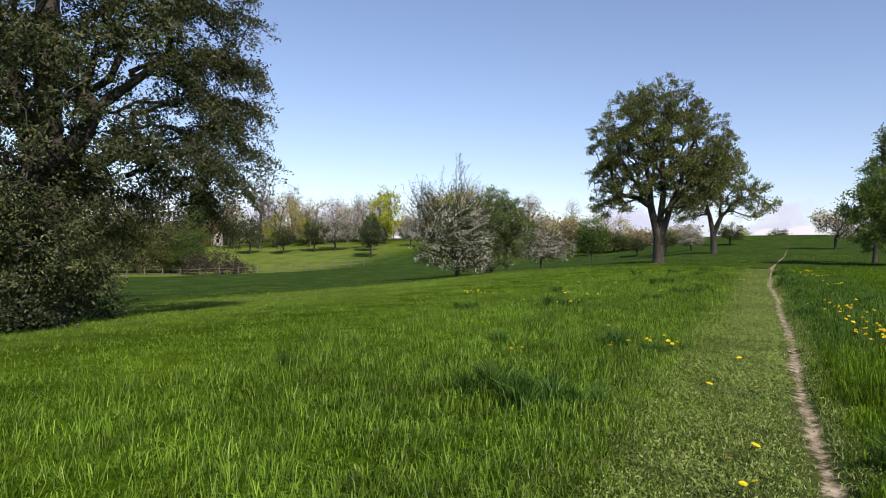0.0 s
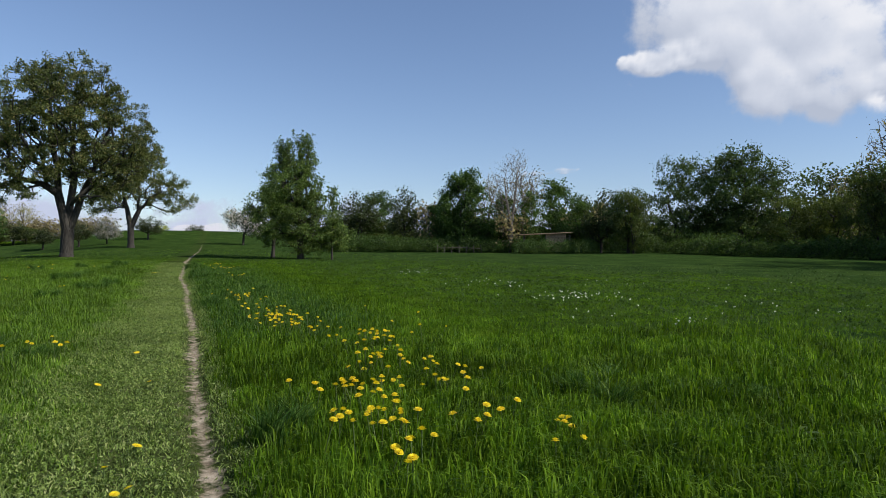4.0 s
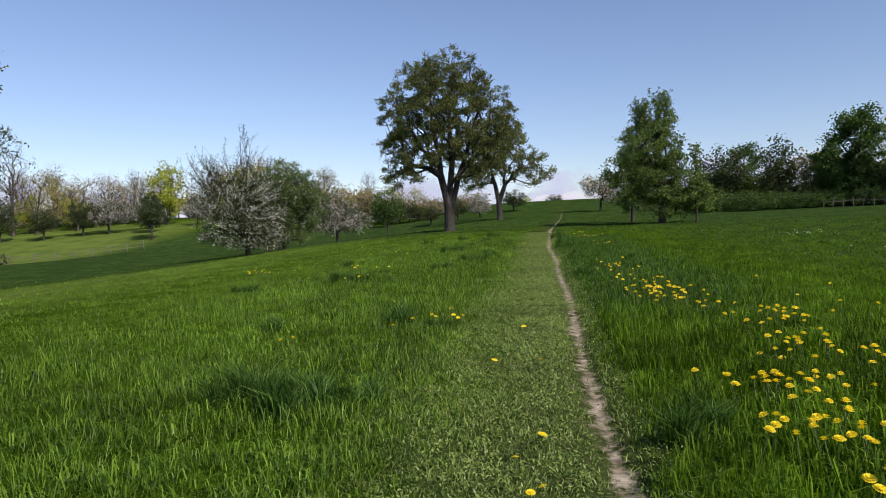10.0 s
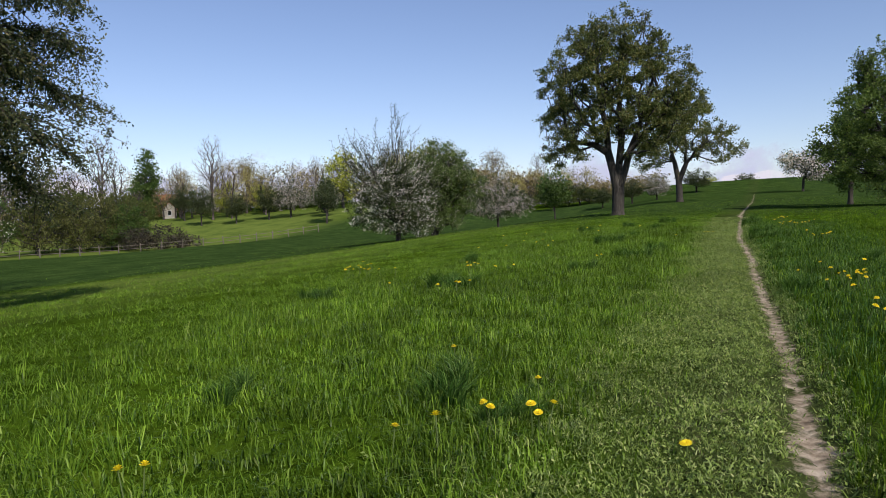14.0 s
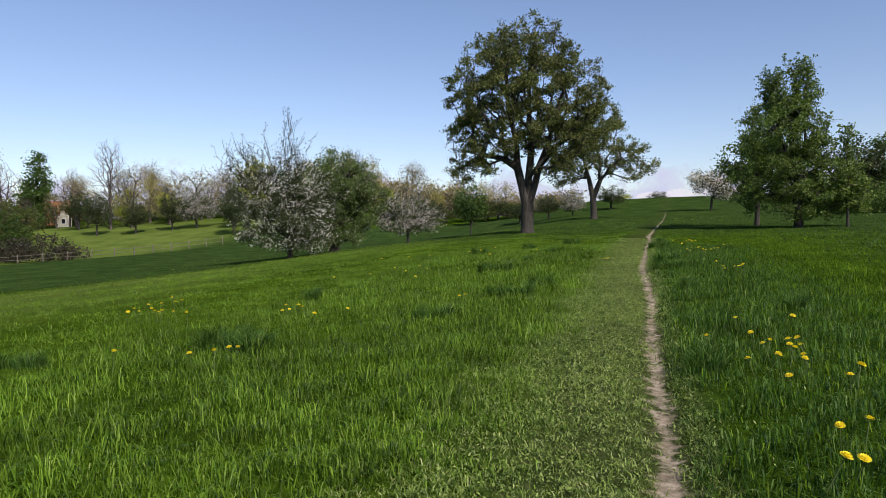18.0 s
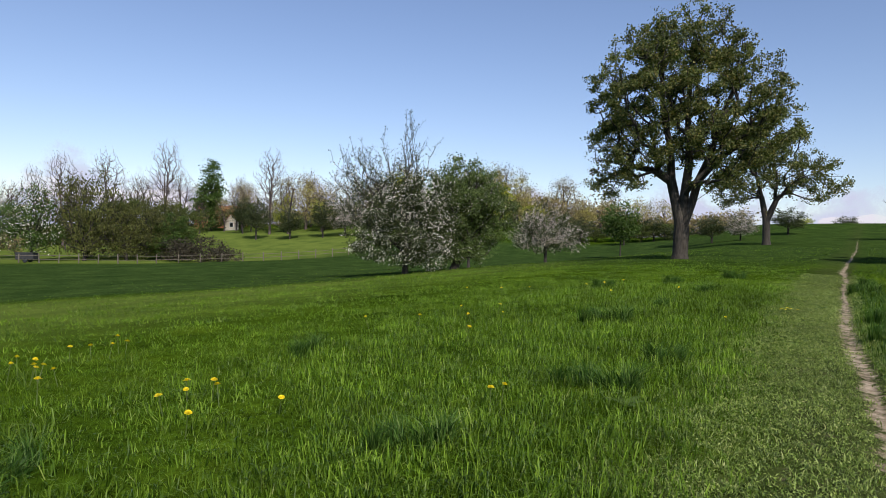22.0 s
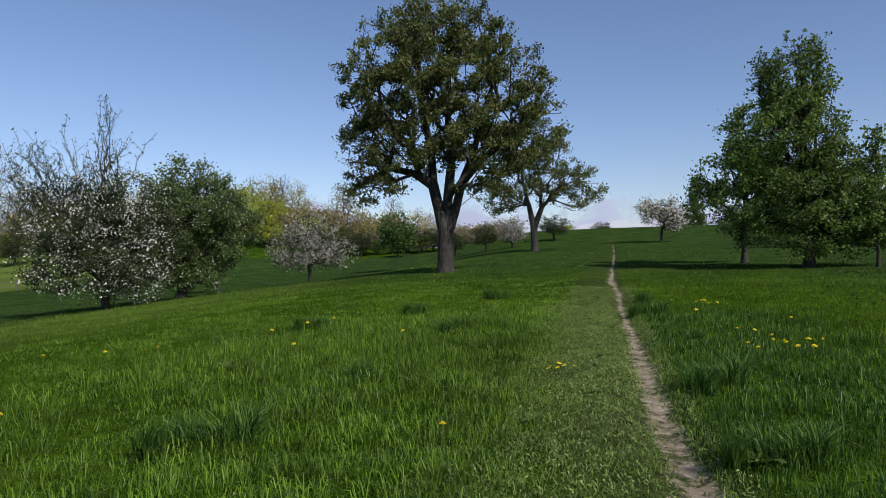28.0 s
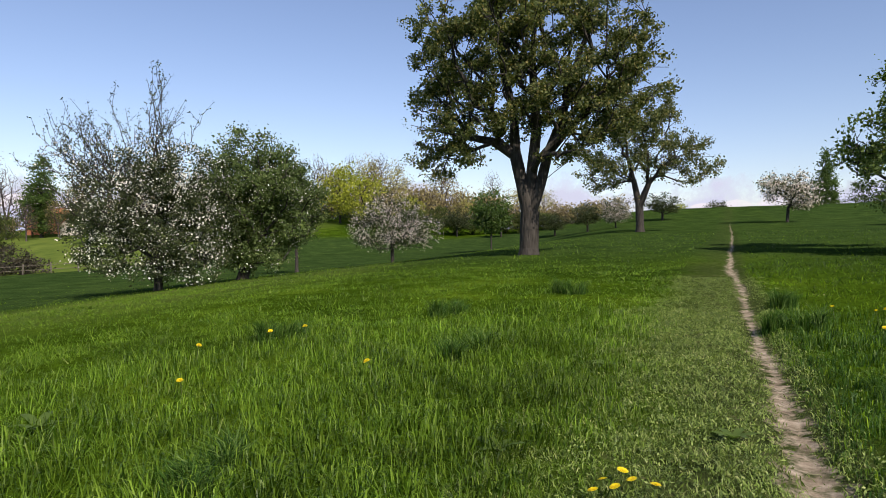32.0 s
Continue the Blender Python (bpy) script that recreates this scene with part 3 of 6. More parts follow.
def sprays(root, seed, boughs, bark, leaf_mat, size=0.10, per=15):
    """Long boughs whose side twigs hang, set with leaves. boughs: foot, tip, sag."""
    rng = np.random.RandomState(seed)
    nodes, par, rad, tufts = [], [], [], []
    for foot, tip, sag in boughs:
        a, b, last = np.array(foot, float), np.array(tip, float), -1
        for i in range(15):
            f = i / 14
            p = a + (b - a) * f + np.array([0, 0, sag * math.sin(math.pi * f)]) + rng.normal(size=3) * 0.05
            nodes.append(p)
            par.append(last)
            rad.append(0.06 * (1 - f) + 0.010)
            last = len(nodes) - 1
            for _ in range(0 if f < 0.35 else 5 if f < 0.6 else 8):
                way = rng.normal(size=3) * np.array([0.8, 0.8, 0.35]) + (b - a) / np.linalg.norm(b - a) * 0.5
                long, home = rng.uniform(0.45, 1.25) * (1.25 - 0.55 * f), last
                for q in (0.3, 0.6, 0.85, 1.0):
                    nodes.append(p + way * long * q + np.array([0, 0, -0.75 * long * q * q]))
                    par.append(home)
                    rad.append(0.012 - 0.007 * q)
                    home = len(nodes) - 1
                    tufts.append(nodes[-1])
    v, f = tubes(np.array(nodes), np.array(par), np.array(rad), 6, 3)
    part("bough", mesh_from("bough", v, f, bark, True), root, "long thin drooping boughs")
    v, f = leaves(rng, np.array(tufts), per, 0.09, size, 0.2, aspect=0.46)
    part("hanging_foliage", mesh_from("hanging_foliage", v, f, leaf_mat), root)


sprays(old_tree, 211, [((1.2, 1.0, 6.5), (2.1, 6.1, 8.2), 0.7), ((1.4, 1.6, 6.0), (2.0, 6.1, 7.0), 0.5), ((1.2, 1.8, 5.2), (2.0, 6.0, 5.6), 0.7), ((1.2, 1.8, 4.8), (1.8, 5.6, 4.2), 0.8), ((1.8, 1.2, 7.2), (3.0, 4.2, 7.8), 0.5), ((1.8, 1.2, 7.0), (3.0, 3.6, 6.2), 0.6),
                       ((1.2, 0.8, 8.4), (2.0, 5.0, 9.8), 0.6), ((0.9, 0.4, 10.0), (1.6, 4.8, 11.2), 0.7), ((0.8, 2.0, 4.4), (1.4, 5.2, 3.2), 0.8), ((1.4, 1.0, 5.4), (3.2, 3.2, 4.6), 0.7)], BARK, LEAF_OAK)


def shoots(root, seed, fans, bark, leaf_mat, petal=None, per=5, size=0.095):
    """Long upright shoots with short side twigs, small leaf tufts and a few blossoms. fans: foot, tip, how many, spread."""
    rng = np.random.RandomState(seed)
    nodes, par, rad, tufts = [], [], [], []
    for foot, tip, count, wide in fans:
        foot, tip = np.array(foot, float), np.array(tip, float)
        for _ in range(count):
            a = foot + rng.normal(size=3) * wide * 0.45
            b = tip + rng.normal(size=3) * wide * np.array([1, 1, 0.55])
            bow, last = rng.normal(size=3) * 0.18, -1
            for i in range(9):
                f = i / 8
                p = a + (b - a) * f + bow * math.sin(math.pi * f) + rng.normal(size=3) * 0.055
                nodes.append(p)
                par.append(last)
                rad.append(0.022 - 0.015 * f)
                last = len(nodes) - 1
                if i > 1:
                    tufts.append(p)
                if i > 1 and rng.uniform() < 0.8:
                    out = rng.normal(size=3) * 0.3
                    out[2] = abs(out[2]) + 0.18
                    home = last
                    for q in (0.5, 1.0):
                        nodes.append(p + out * q + np.array([0, 0, 0.06 * q]))
                        par.append(home)
                        rad.append(0.010 - 0.003 * q)
                        home = len(nodes) - 1
                        tufts.append(nodes[-1])
    v, f = tubes(np.array(nodes), np.array(par), np.array(rad), 5, 3)
    part("twig_fan", mesh_from("twig_fan", v, f, bark, True), root, "long thin bare upright shoots")
    tufts = np.array(tufts)
    v, f = leaves(rng, tufts, per, 0.06, size, 0.4, aspect=0.6)
    part("young_foliage", mesh_from("young_foliage", v, f, leaf_mat), root)
    if petal is None:
        return
    low = tufts[tufts[:, 2] < 6.2]
    v, f = leaves(rng, low[rng.uniform(size=len(low)) < 0.5], 1, 0.07, 0.085, 0.8, aspect=0.95)
    part("blossom", mesh_from("blossom", v, f, petal), root)


# cone-shaped pear right of the path with its neighbours
cone_pear = tree("cone_pear_tree", "dense cone-shaped pear tree, fresh green, leafy to the ground", (8.8, 47.8), 31,
     [(0.0, 0, 2.5, 2.5, 2.5, 2.2), (-1.0, 0, 4.6, 1.8, 1.9, 2.1), (-1.3, 0, 6.9, 0.75, 0.8, 1.9), (0.3, 0, 6.8, 0.8, 0.85, 2.3), (-0.5, 0, 6.2, 1.2, 1.2, 1.2), (1.7, 0.2, 1.8, 1.7, 1.8, 1.4), (0.8, 0, 4.2, 1.2, 1.3, 1.7), (-2.1, 0, 2.4, 1.6, 1.6, 1.6), (3.1, 0.3, 1.6, 1.1, 1.2, 0.8), (-1.9, 0, 4.2, 1.15, 1.2, 1.5)],
     950, [trunk_line(3.2, (-0.1, 0), 5), (4, [(-0.7, 0, 4.4), (-1.2, 0, 6.2), (-1.4, 0, 8.7)]), (4, [(0.3, 0, 4.4), (0.3, 0, 6.4), (0.2, 0, 9.0)])],
     0.22, LEAF_CONE, 66000, 0.115, 0.18, gap=0.22, gap_scale=1.0, up=0.2, clump=(4.6, -0.5))
shoots(cone_pear, 311, [((-1.2, 0, 5.4), (-1.4, 0, 8.1), 13, 0.36), ((0.3, 0, 5.4), (0.2, 0, 8.6), 15, 0.36), ((-0.5, 0, 4.8), (-0.5, 0, 6.8), 10, 0.5), ((-1.9, 0, 3.0), (-2.3, 0, 4.8), 9, 0.4), ((0.9, 0, 3.6), (1.1, 0, 5.6), 7, 0.35)], BARK, LEAF_CONE, None, 10, 0.12)
tree("pear_tree", "slender leaning pear tree in young leaf with a clear trunk", (7.45, 52.4), 32,
     [(0.3, 0, 5.4, 1.5, 1.6, 2.0), (-1.2, 0, 3.4, 1.2, 1.3, 0.9), (0.2, 0, 6.4, 0.9, 1.0, 1.0), (-0.5, 0, 4.3, 1.5, 1.5, 1.1), (1.2, 0, 3.8, 1.4, 1.4, 1.2)],
     280, [trunk_line(3.6, (0.15, 0), 5)], 0.14, LEAF_CONE, 15000, 0.15, 0.24, gap=0.3, gap_scale=0.8, up=0.2, clump=(3.4, -0.2))
tree("young_pear_tree", "slim upright young pear tree with sparse green leaves", (10.9, 46.9), 33,
     [(0, 0, 3.9, 0.32, 0.32, 2.3), (0.2, 0, 2.2, 0.8, 0.8, 1.4)], 110, [trunk_line(4.8, (0, 0), 6)], 0.07, LEAF_CONE, 2600, 0.15, 0.15, gap=0.3, up=0.2)

# apple trees in blossom on the slope to the left
apple = tree("apple_tree", "old apple tree in white blossom with long bare upright shoots", (-20.1, 44.2), 41,
     [(-0.4, 0, 2.3, 2.7, 3.0, 1.9), (1.4, 0, 2.7, 1.8, 2.2, 2.0), (-1.0, 0, 3.9, 2.4, 2.3, 1.8), (0.7, 0, 4.2, 2.3, 2.1, 1.9), (-1.8, 0, 1.6, 1.4, 1.8, 1.1), (1.0, 0, 1.3, 2.0, 2.2, 1.1), (0.3, 0, 4.6, 1.9, 1.9, 1.5)],
     1150, [trunk_line(1.6, (0.1, 0), 4), (3, [(0.0, 0, 3.0), (0.0, 0, 4.4), (0.05, 0, 5.6)]), (3, [(-0.6, 0, 2.9), (-1.5, 0, 4.2), (-2.4, 0, 5.2)]), (3, [(0.8, 0, 2.8), (1.3, 0, 4.2)]), (3, [(-1.2, 0, 2.2), (-2.4, 0, 2.6), (-3.4, 0, 2.2)])],
     0.17, LEAF_APPLE, 50000, 0.095, 0.17, blossom=(PETAL, 10000, 0.078), gap=0.26, gap_scale=0.9, inner=0.7, clump=(4.0, -0.5), turn=38, bf=0.22, r_tip=0.008, droop=0.10)
shoots(apple, 410, [((0.0, 0, 4.6), (0.1, 0, 8.4), 7, 0.45), ((0.0, 0, 4.2), (0.3, 0, 6.9), 12, 0.8), ((-1.2, 0, 4.2), (-1.6, 0, 6.6), 13, 0.8), ((-1.6, 0, 4.2), (-2.7, 0, 6.3), 12, 0.7), ((-1.9, 0, 3.8), (-3.3, 0, 5.4), 11, 0.55), ((-2.0, 0, 2.6), (-3.4, 0, 3.9), 7, 0.5)], BARK, LEAF_APPLE, PETAL, 4, 0.085)
tree("apple_tree", "dense green apple tree with short crooked trunk", (-19.3, 48.4), 42,
     [(0.5, 0, 4.5, 2.5, 2.7, 2.4), (-0.4, 0, 3.6, 2.2, 2.4, 2.2), (2.0, 0, 3.6, 2.0, 2.2, 2.1), (0.2, 0, 2.0, 1.8, 1.8, 1.3), (1.6, 0, 4.8, 1.5, 1.6, 1.2), (0.6, 0, 1.3, 1.9, 2.0, 1.0)],
     780, [trunk_line(1.6, (0.6, 0), 4), (3, [(0.8, 0, 2.8), (0.7, 0, 4.4)])], 0.26, LEAF_ORCHARD, 66000, 0.115, 0.20, gap=0.18, blossom=(PETAL, 4200, 0.07), clump=(3.6, -0.8), turn=36)
tree("plum_tree", "slender tree in green leaf on a thin straight trunk", (-25.7, 62.8), 43,
     [(0, 0, 5.2, 1.6, 1.6, 2.6), (0.2, 0, 3.4, 1.5, 1.5, 1.3)], 260, [trunk_line(3.0, (0, 0), 5)], 0.12, LEAF_APPLE, 12000, 0.14, 0.24, gap=0.35, clump=(3.0, -0.2))
blossom2 = tree("apple_tree", "small round apple tree covered in pinkish white blossom", (-20.8, 68.0), 44,
     [(-0.2, 0, 3.6, 2.6, 2.6, 2.1), (-2.0, 0, 2.6, 1.9, 2.2, 1.3), (1.7, 0, 2.6, 2.1, 2.2, 1.4), (-0.2, 0, 2.2, 2.9, 2.8, 1.0)], 620, [trunk_line(1.4, (0, 0), 4)], 0.14, LEAF_APPLE, 10500, 0.13, 0.20,
     blossom=(PETAL_PINK, 8000, 0.082), gap=0.3, clump=(3.4, -0.3), droop=0.25, turn=24)
young = tree("young_fruit_tree", "young round fruit tree with fresh green leaves and thin trunk", (-22.3, 99.0), 45,
     [(0, 0, 4.6, 2.4, 2.4, 2.5)], 200, [trunk_line(2.4, (0, 0), 5)], 0.10, LEAF_GREEN, 4200, 0.28, 0.36, gap=0.3)
cherry = tree("cherry_tree", "spreading cherry tree in pale blossom near the crest", (10.6, 111.0), 46,
     [(0, 0, 4.2, 3.4, 3.4, 1.9), (1.6, 0, 3.0, 2.2, 2.2, 1.4)], 260, [trunk_line(1.7, (0.1, 0), 4)], 0.17, LEAF_APPLE, 3000, 0.22, 0.36, bark=BARK,
     blossom=(PETAL_PINK, 3400, 0.20), gap=0.38)

# pattern trees for the orchard, the edge of the wood and the far rows
bare = tree("bare_tree", "tall tree still bare, fine brown twigs against the sky", (-142.9, 99.0), 51,
     [(0, 0, 9.5, 4.0, 4.0, 5.6), (1.0, 0, 13.0, 2.6, 2.6, 3.4), (-1.6, 0, 7.0, 3.0, 3.0, 3.0)], 620,
     [trunk_line(4.5, (0, 0), 5), (4, [(0.6, 0, 7), (1.0, 0, 10)]), (4, [(-0.8, 0, 7), (-1.4, 0, 10)])], 0.26, LEAF_BUD, 900, 0.16, 0.4, bark=BARK_BROWN, r_tip=0.021, sides=(5, 3), bf=0.3, step=1.1)
budding = tree("budding_tree", "tall tree with bursting buds, hazy yellow-brown crown", (-71, 164), 52,
     [(0, 0, 8.0, 4.8, 4.8, 5.6), (0.5, 0, 12.4, 3.0, 3.0, 2.6)], 170, [trunk_line(4.0, (0, 0), 5), (4, [(0.8, 0, 7), (1.2, 0, 9)])], 0.25, LEAF_BUD, 1300, 0.30, 0.6, bark=BARK_BROWN, r_tip=0.026, sides=(5, 3), step=1.1)
golden = tree("budding_tree", "tall tree in golden-green young leaf behind the orchard", (-69.0, 157.2), 71,
     [(0, 0, 8.0, 4.4, 4.4, 5.2), (0.5, 0, 12.0, 2.8, 2.8, 2.4)], 200, [trunk_line(4.0, (0, 0), 5), (4, [(0.8, 0, 7), (1.2, 0, 9)])], 0.25, LEAF_GOLD, 2300, 0.30, 0.5, bark=BARK_BROWN, r_tip=0.024, sides=(5, 3), step=1.1, gap=0.3)
thicket = tree("thicket_shrub", "leafless brown thicket of thin upright stems", (-150, 96), 72,
     [(0, 0, 2.6, 4.6, 2.6, 2.6), (1.6, 0, 4.2, 2.2, 1.8, 1.8), (-2.0, 0, 3.8, 2.2, 1.8, 1.6)], 190, [trunk_line(0.8, (0, 0), 3), (2, [(1.4, 0, 2.2)]), (2, [(-1.6, 0, 2.2)])], 0.12, LEAF_BUD, 560, 0.42, 0.5, bark=BARK_BROWN, r_tip=0.022, sides=(5, 3), step=1.1, category="shrub")
yellow = tree("maple_tree", "round maple tree in bright yellow-green spring leaf", (-63.5, 136), 53,
     [(0, 0, 6.8, 4.6, 4.6, 4.4), (0, 0, 4.0, 4.2, 4.2, 2.4), (1, 0, 9.6, 2.6, 2.6, 2.2)], 340, [trunk_line(3.0, (0, 0), 5)], 0.25, LEAF_YELLOW, 3600, 0.46, 0.5, gap=0.3, sides=(5, 3), step=1.1, clump=(1.4, -0.5))
green = tree("fruit_tree", "round fruit tree with fresh green leaves in the orchard", (-97.5, 109.2), 54,
     [(0, 0, 5.4, 2.6, 2.6, 3.0), (0.3, 0, 3.6, 2.4, 2.4, 1.6)], 160, [trunk_line(2.2, (0, 0), 5)], 0.17, LEAF_APPLE, 4400, 0.26, 0.34, gap=0.25, sides=(5, 3), step=1.1, clump=(1.6, -0.8))
leafy = tree("ash_tree", "large leafy tree, mid-green, crown reaching near the ground", (-53.4, 33.1), 55,
     [(0, 0, 5.6, 3.4, 3.4, 4.6), (0.4, 0, 8.6, 2.2, 2.2, 2.4), (-0.6, 0, 3.0, 3.2, 3.2, 2.4)], 260, [trunk_line(3.2, (0, 0), 5)], 0.24, LEAF_GREEN, 11000, 0.26, 0.34, gap=0.25, sides=(5, 3), step=1.0, clump=(1.6, -0.8))
dark = tree("hornbeam_tree", "dark dense tree at the edge of the wood", (59.9, 56.1), 56,
     [(0, 0, 6.0, 4.2, 4.2, 5.0), (-1.0, 0, 10.0, 2.6, 2.6, 2.8), (1.6, 0, 9.4, 2.4, 2.4, 2.6), (0, 0, 2.6, 4.4, 4.4, 2.4)], 250, [trunk_line(3.5, (0, 0), 5)], 0.26, LEAF_DARK, 13000, 0.26, 0.40, gap=0.25, sides=(5, 3), step=1.1, clump=(1.4, -0.8))
dark_far = tree("hornbeam_tree", "dark broad tree in the wood on the hill", (150.0, 60.0), 74,
     [(0, 0, 6.0, 4.2, 4.2, 5.0), (-1.0, 0, 10.0, 2.6, 2.6, 2.8), (1.6, 0, 9.4, 2.4, 2.4, 2.6), (0, 0, 2.6, 4.4, 4.4, 2.4)], 250, [trunk_line(3.5, (0, 0), 5)], 0.26, LEAF_DARK, 3600, 0.38, 0.40, gap=0.25, sides=(5, 3), step=1.1, clump=(1.4, -0.8))
willow = tree("goat_willow", "broad olive willow shrub with many thin stems", (-92.7, 83.5), 57,
     [(0, 0, 3.8, 4.4, 4.0, 3.4), (-1.6, 0, 5.4, 2.4, 2.4, 2.0), (2.0, 0, 4.6, 2.6, 2.4, 2.2)], 220, [trunk_line(1.2, (0, 0), 3), (2, [(0.8, 0, 2.4), (1.6, 0, 4)]), (2, [(-0.8, 0, 2.4), (-1.6, 0, 4.2)])], 0.2, LEAF_OLIVE, 12000, 0.24, 0.32, gap=0.25, sides=(5, 3), step=1.1, clump=(1.7, -0.4))
sallow = tree("goat_willow", "broad brown-green willow thicket by the pasture fence", (-91.5, 76.7), 75,
     [(0, 0, 3.4, 4.6, 4.2, 3.3), (-2.0, 0, 4.6, 2.6, 2.6, 2.2), (2.2, 0, 4.4, 2.8, 2.6, 2.3), (0, 0, 1.6, 4.8, 4.0, 1.6)], 300, [trunk_line(1.2, (0, 0), 3), (2, [(0.8, 0, 2.4), (1.6, 0, 4)]), (2, [(-0.8, 0, 2.4), (-1.6, 0, 4.2)])], 0.2, LEAF_BROWN, 9000, 0.20, 0.32, gap=0.2, sides=(5, 3), step=1.1, clump=(1.8, -0.6), r_tip=0.016)
mixed = tree("pear_tree", "orchard pear tree in pale green leaf and white blossom", (-97.0, 65.7), 76,
     [(0, 0, 4.6, 3.4, 3.2, 3.4), (-1.8, 0, 3.4, 2.4, 2.4, 2.2), (2.0, 0, 3.0, 2.2, 2.4, 2.0), (0.6, 0, 7.4, 2.0, 2.0, 1.8)], 300, [trunk_line(2.2, (0, 0), 4), (3, [(0.8, 0, 3.4), (1.4, 0, 5)]), (3, [(-0.8, 0, 3.4), (-1.4, 0, 5.2)])], 0.2, LEAF_GREEN, 9500, 0.20, 0.34,
     blossom=(PETAL, 1000, 0.16), gap=0.25, sides=(5, 3), step=1.1, clump=(1.8, -0.5))
tree("birch_tree", "grey-barked birch tree with fine bare twigs at the field edge", (38.2, 70.9), 77,
     [(0, 0, 8.4, 3.0, 3.0, 3.8), (1.6, 0, 7.0, 2.4, 2.4, 2.6), (-1.4, 0, 6.6, 2.2, 2.4, 2.6), (0.4, 0, 11.0, 1.6, 1.6, 1.8)], 620, [trunk_line(4.0, (0.1, 0), 5), (4, [(0.5, 0, 6.4), (0.8, 0, 9.0)]), (4, [(-0.6, 0, 6.2), (-0.9, 0, 8.6)])], 0.20, LEAF_BUD, 1600, 0.13, 0.3, bark=BARK_GREY, r_tip=0.013, sides=(6, 3), bf=0.3, step=1.0)
bush = tree("hedge_shrub", "low tangled bramble shrub, dark green", (51.8, 20.0), 58,
     [(0, 0, 0.8, 3.0, 1.8, 1.1), (-1.5, 0, 0.7, 1.8, 1.6, 1.0), (1.6, 0, 0.8, 1.8, 1.6, 1.2)], 130, [trunk_line(0.5, (0, 0), 3)], 0.05, LEAF_GREEN, 3400, 0.17, 0.24, shell=3.0, category="shrub", sides=(4, 3), step=1.2)
mound = tree("brushwood_heap", "dark brown heap of dead brushwood behind the fence", (-76.8, 78.4), 59,
     [(0, 0, 0.9, 4.0, 2.6, 2.2), (3.0, 0.6, 0.6, 2.4, 1.8, 1.4), (-3.0, -1.0, 0.8, 2.6, 2.0, 1.9)], 300, [trunk_line(0.5, (0, 0), 3)], 0.05, BRUSH, 5200, 0.22, 0.28, shell=3.0, category="shrub", sides=(5, 3))


def conifer(name, label, pos, seed, h, r, per=4):
    """A spruce: straight trunk, whorls of hanging boughs, needle sprays."""
    rng = np.random.RandomState(seed)
    nodes, par, tips = [np.array([0, 0, -0.3])], [-1], []
    levels = int(h / 0.9)
    for i in range(1, levels + 1):
        nodes.append(np.array([0, 0, h * i / levels]))
        par.append(len(nodes) - 2 if i == 1 else spine)
        spine = len(nodes) - 1
        f = i / levels
        if f < 0.12:
            continue
        for k in range(6):
            a = rng.uniform(0, 6.283)
            reach = r * (1.03 - f) ** 1.05 * rng.uniform(0.7, 1.15)
            last = spine
            for s in (0.35, 0.7, 1.0):
                nodes.append(np.array([math.cos(a) * reach * s, math.sin(a) * reach * s, h * f - 0.45 * reach * s + 0.12 * reach * s * s]))
                par.append(last)
                last = len(nodes) - 1
                tips.append(last)
    nodes, par, tips = np.array(nodes), np.array(par), np.array(tips)
    rad = thickness(nodes, par, tips, r * 0.06, 0.015)
    root = tagged(new(name), label, "tree")
    root.location = (pos[0], pos[1], float(ground_z(*pos)) - 0.05)
    v, f = tubes(nodes, par, rad, 6, 3)
    part("trunk", mesh_from("trunk", v, f, BARK, True), root)
    v, f = leaves(rng, nodes[tips], per, r * 0.07, r * 0.22, 0.3, 0.9, 0.4)
    part("crown", mesh_from("crown", v, f, NEEDLE), root)
    return root


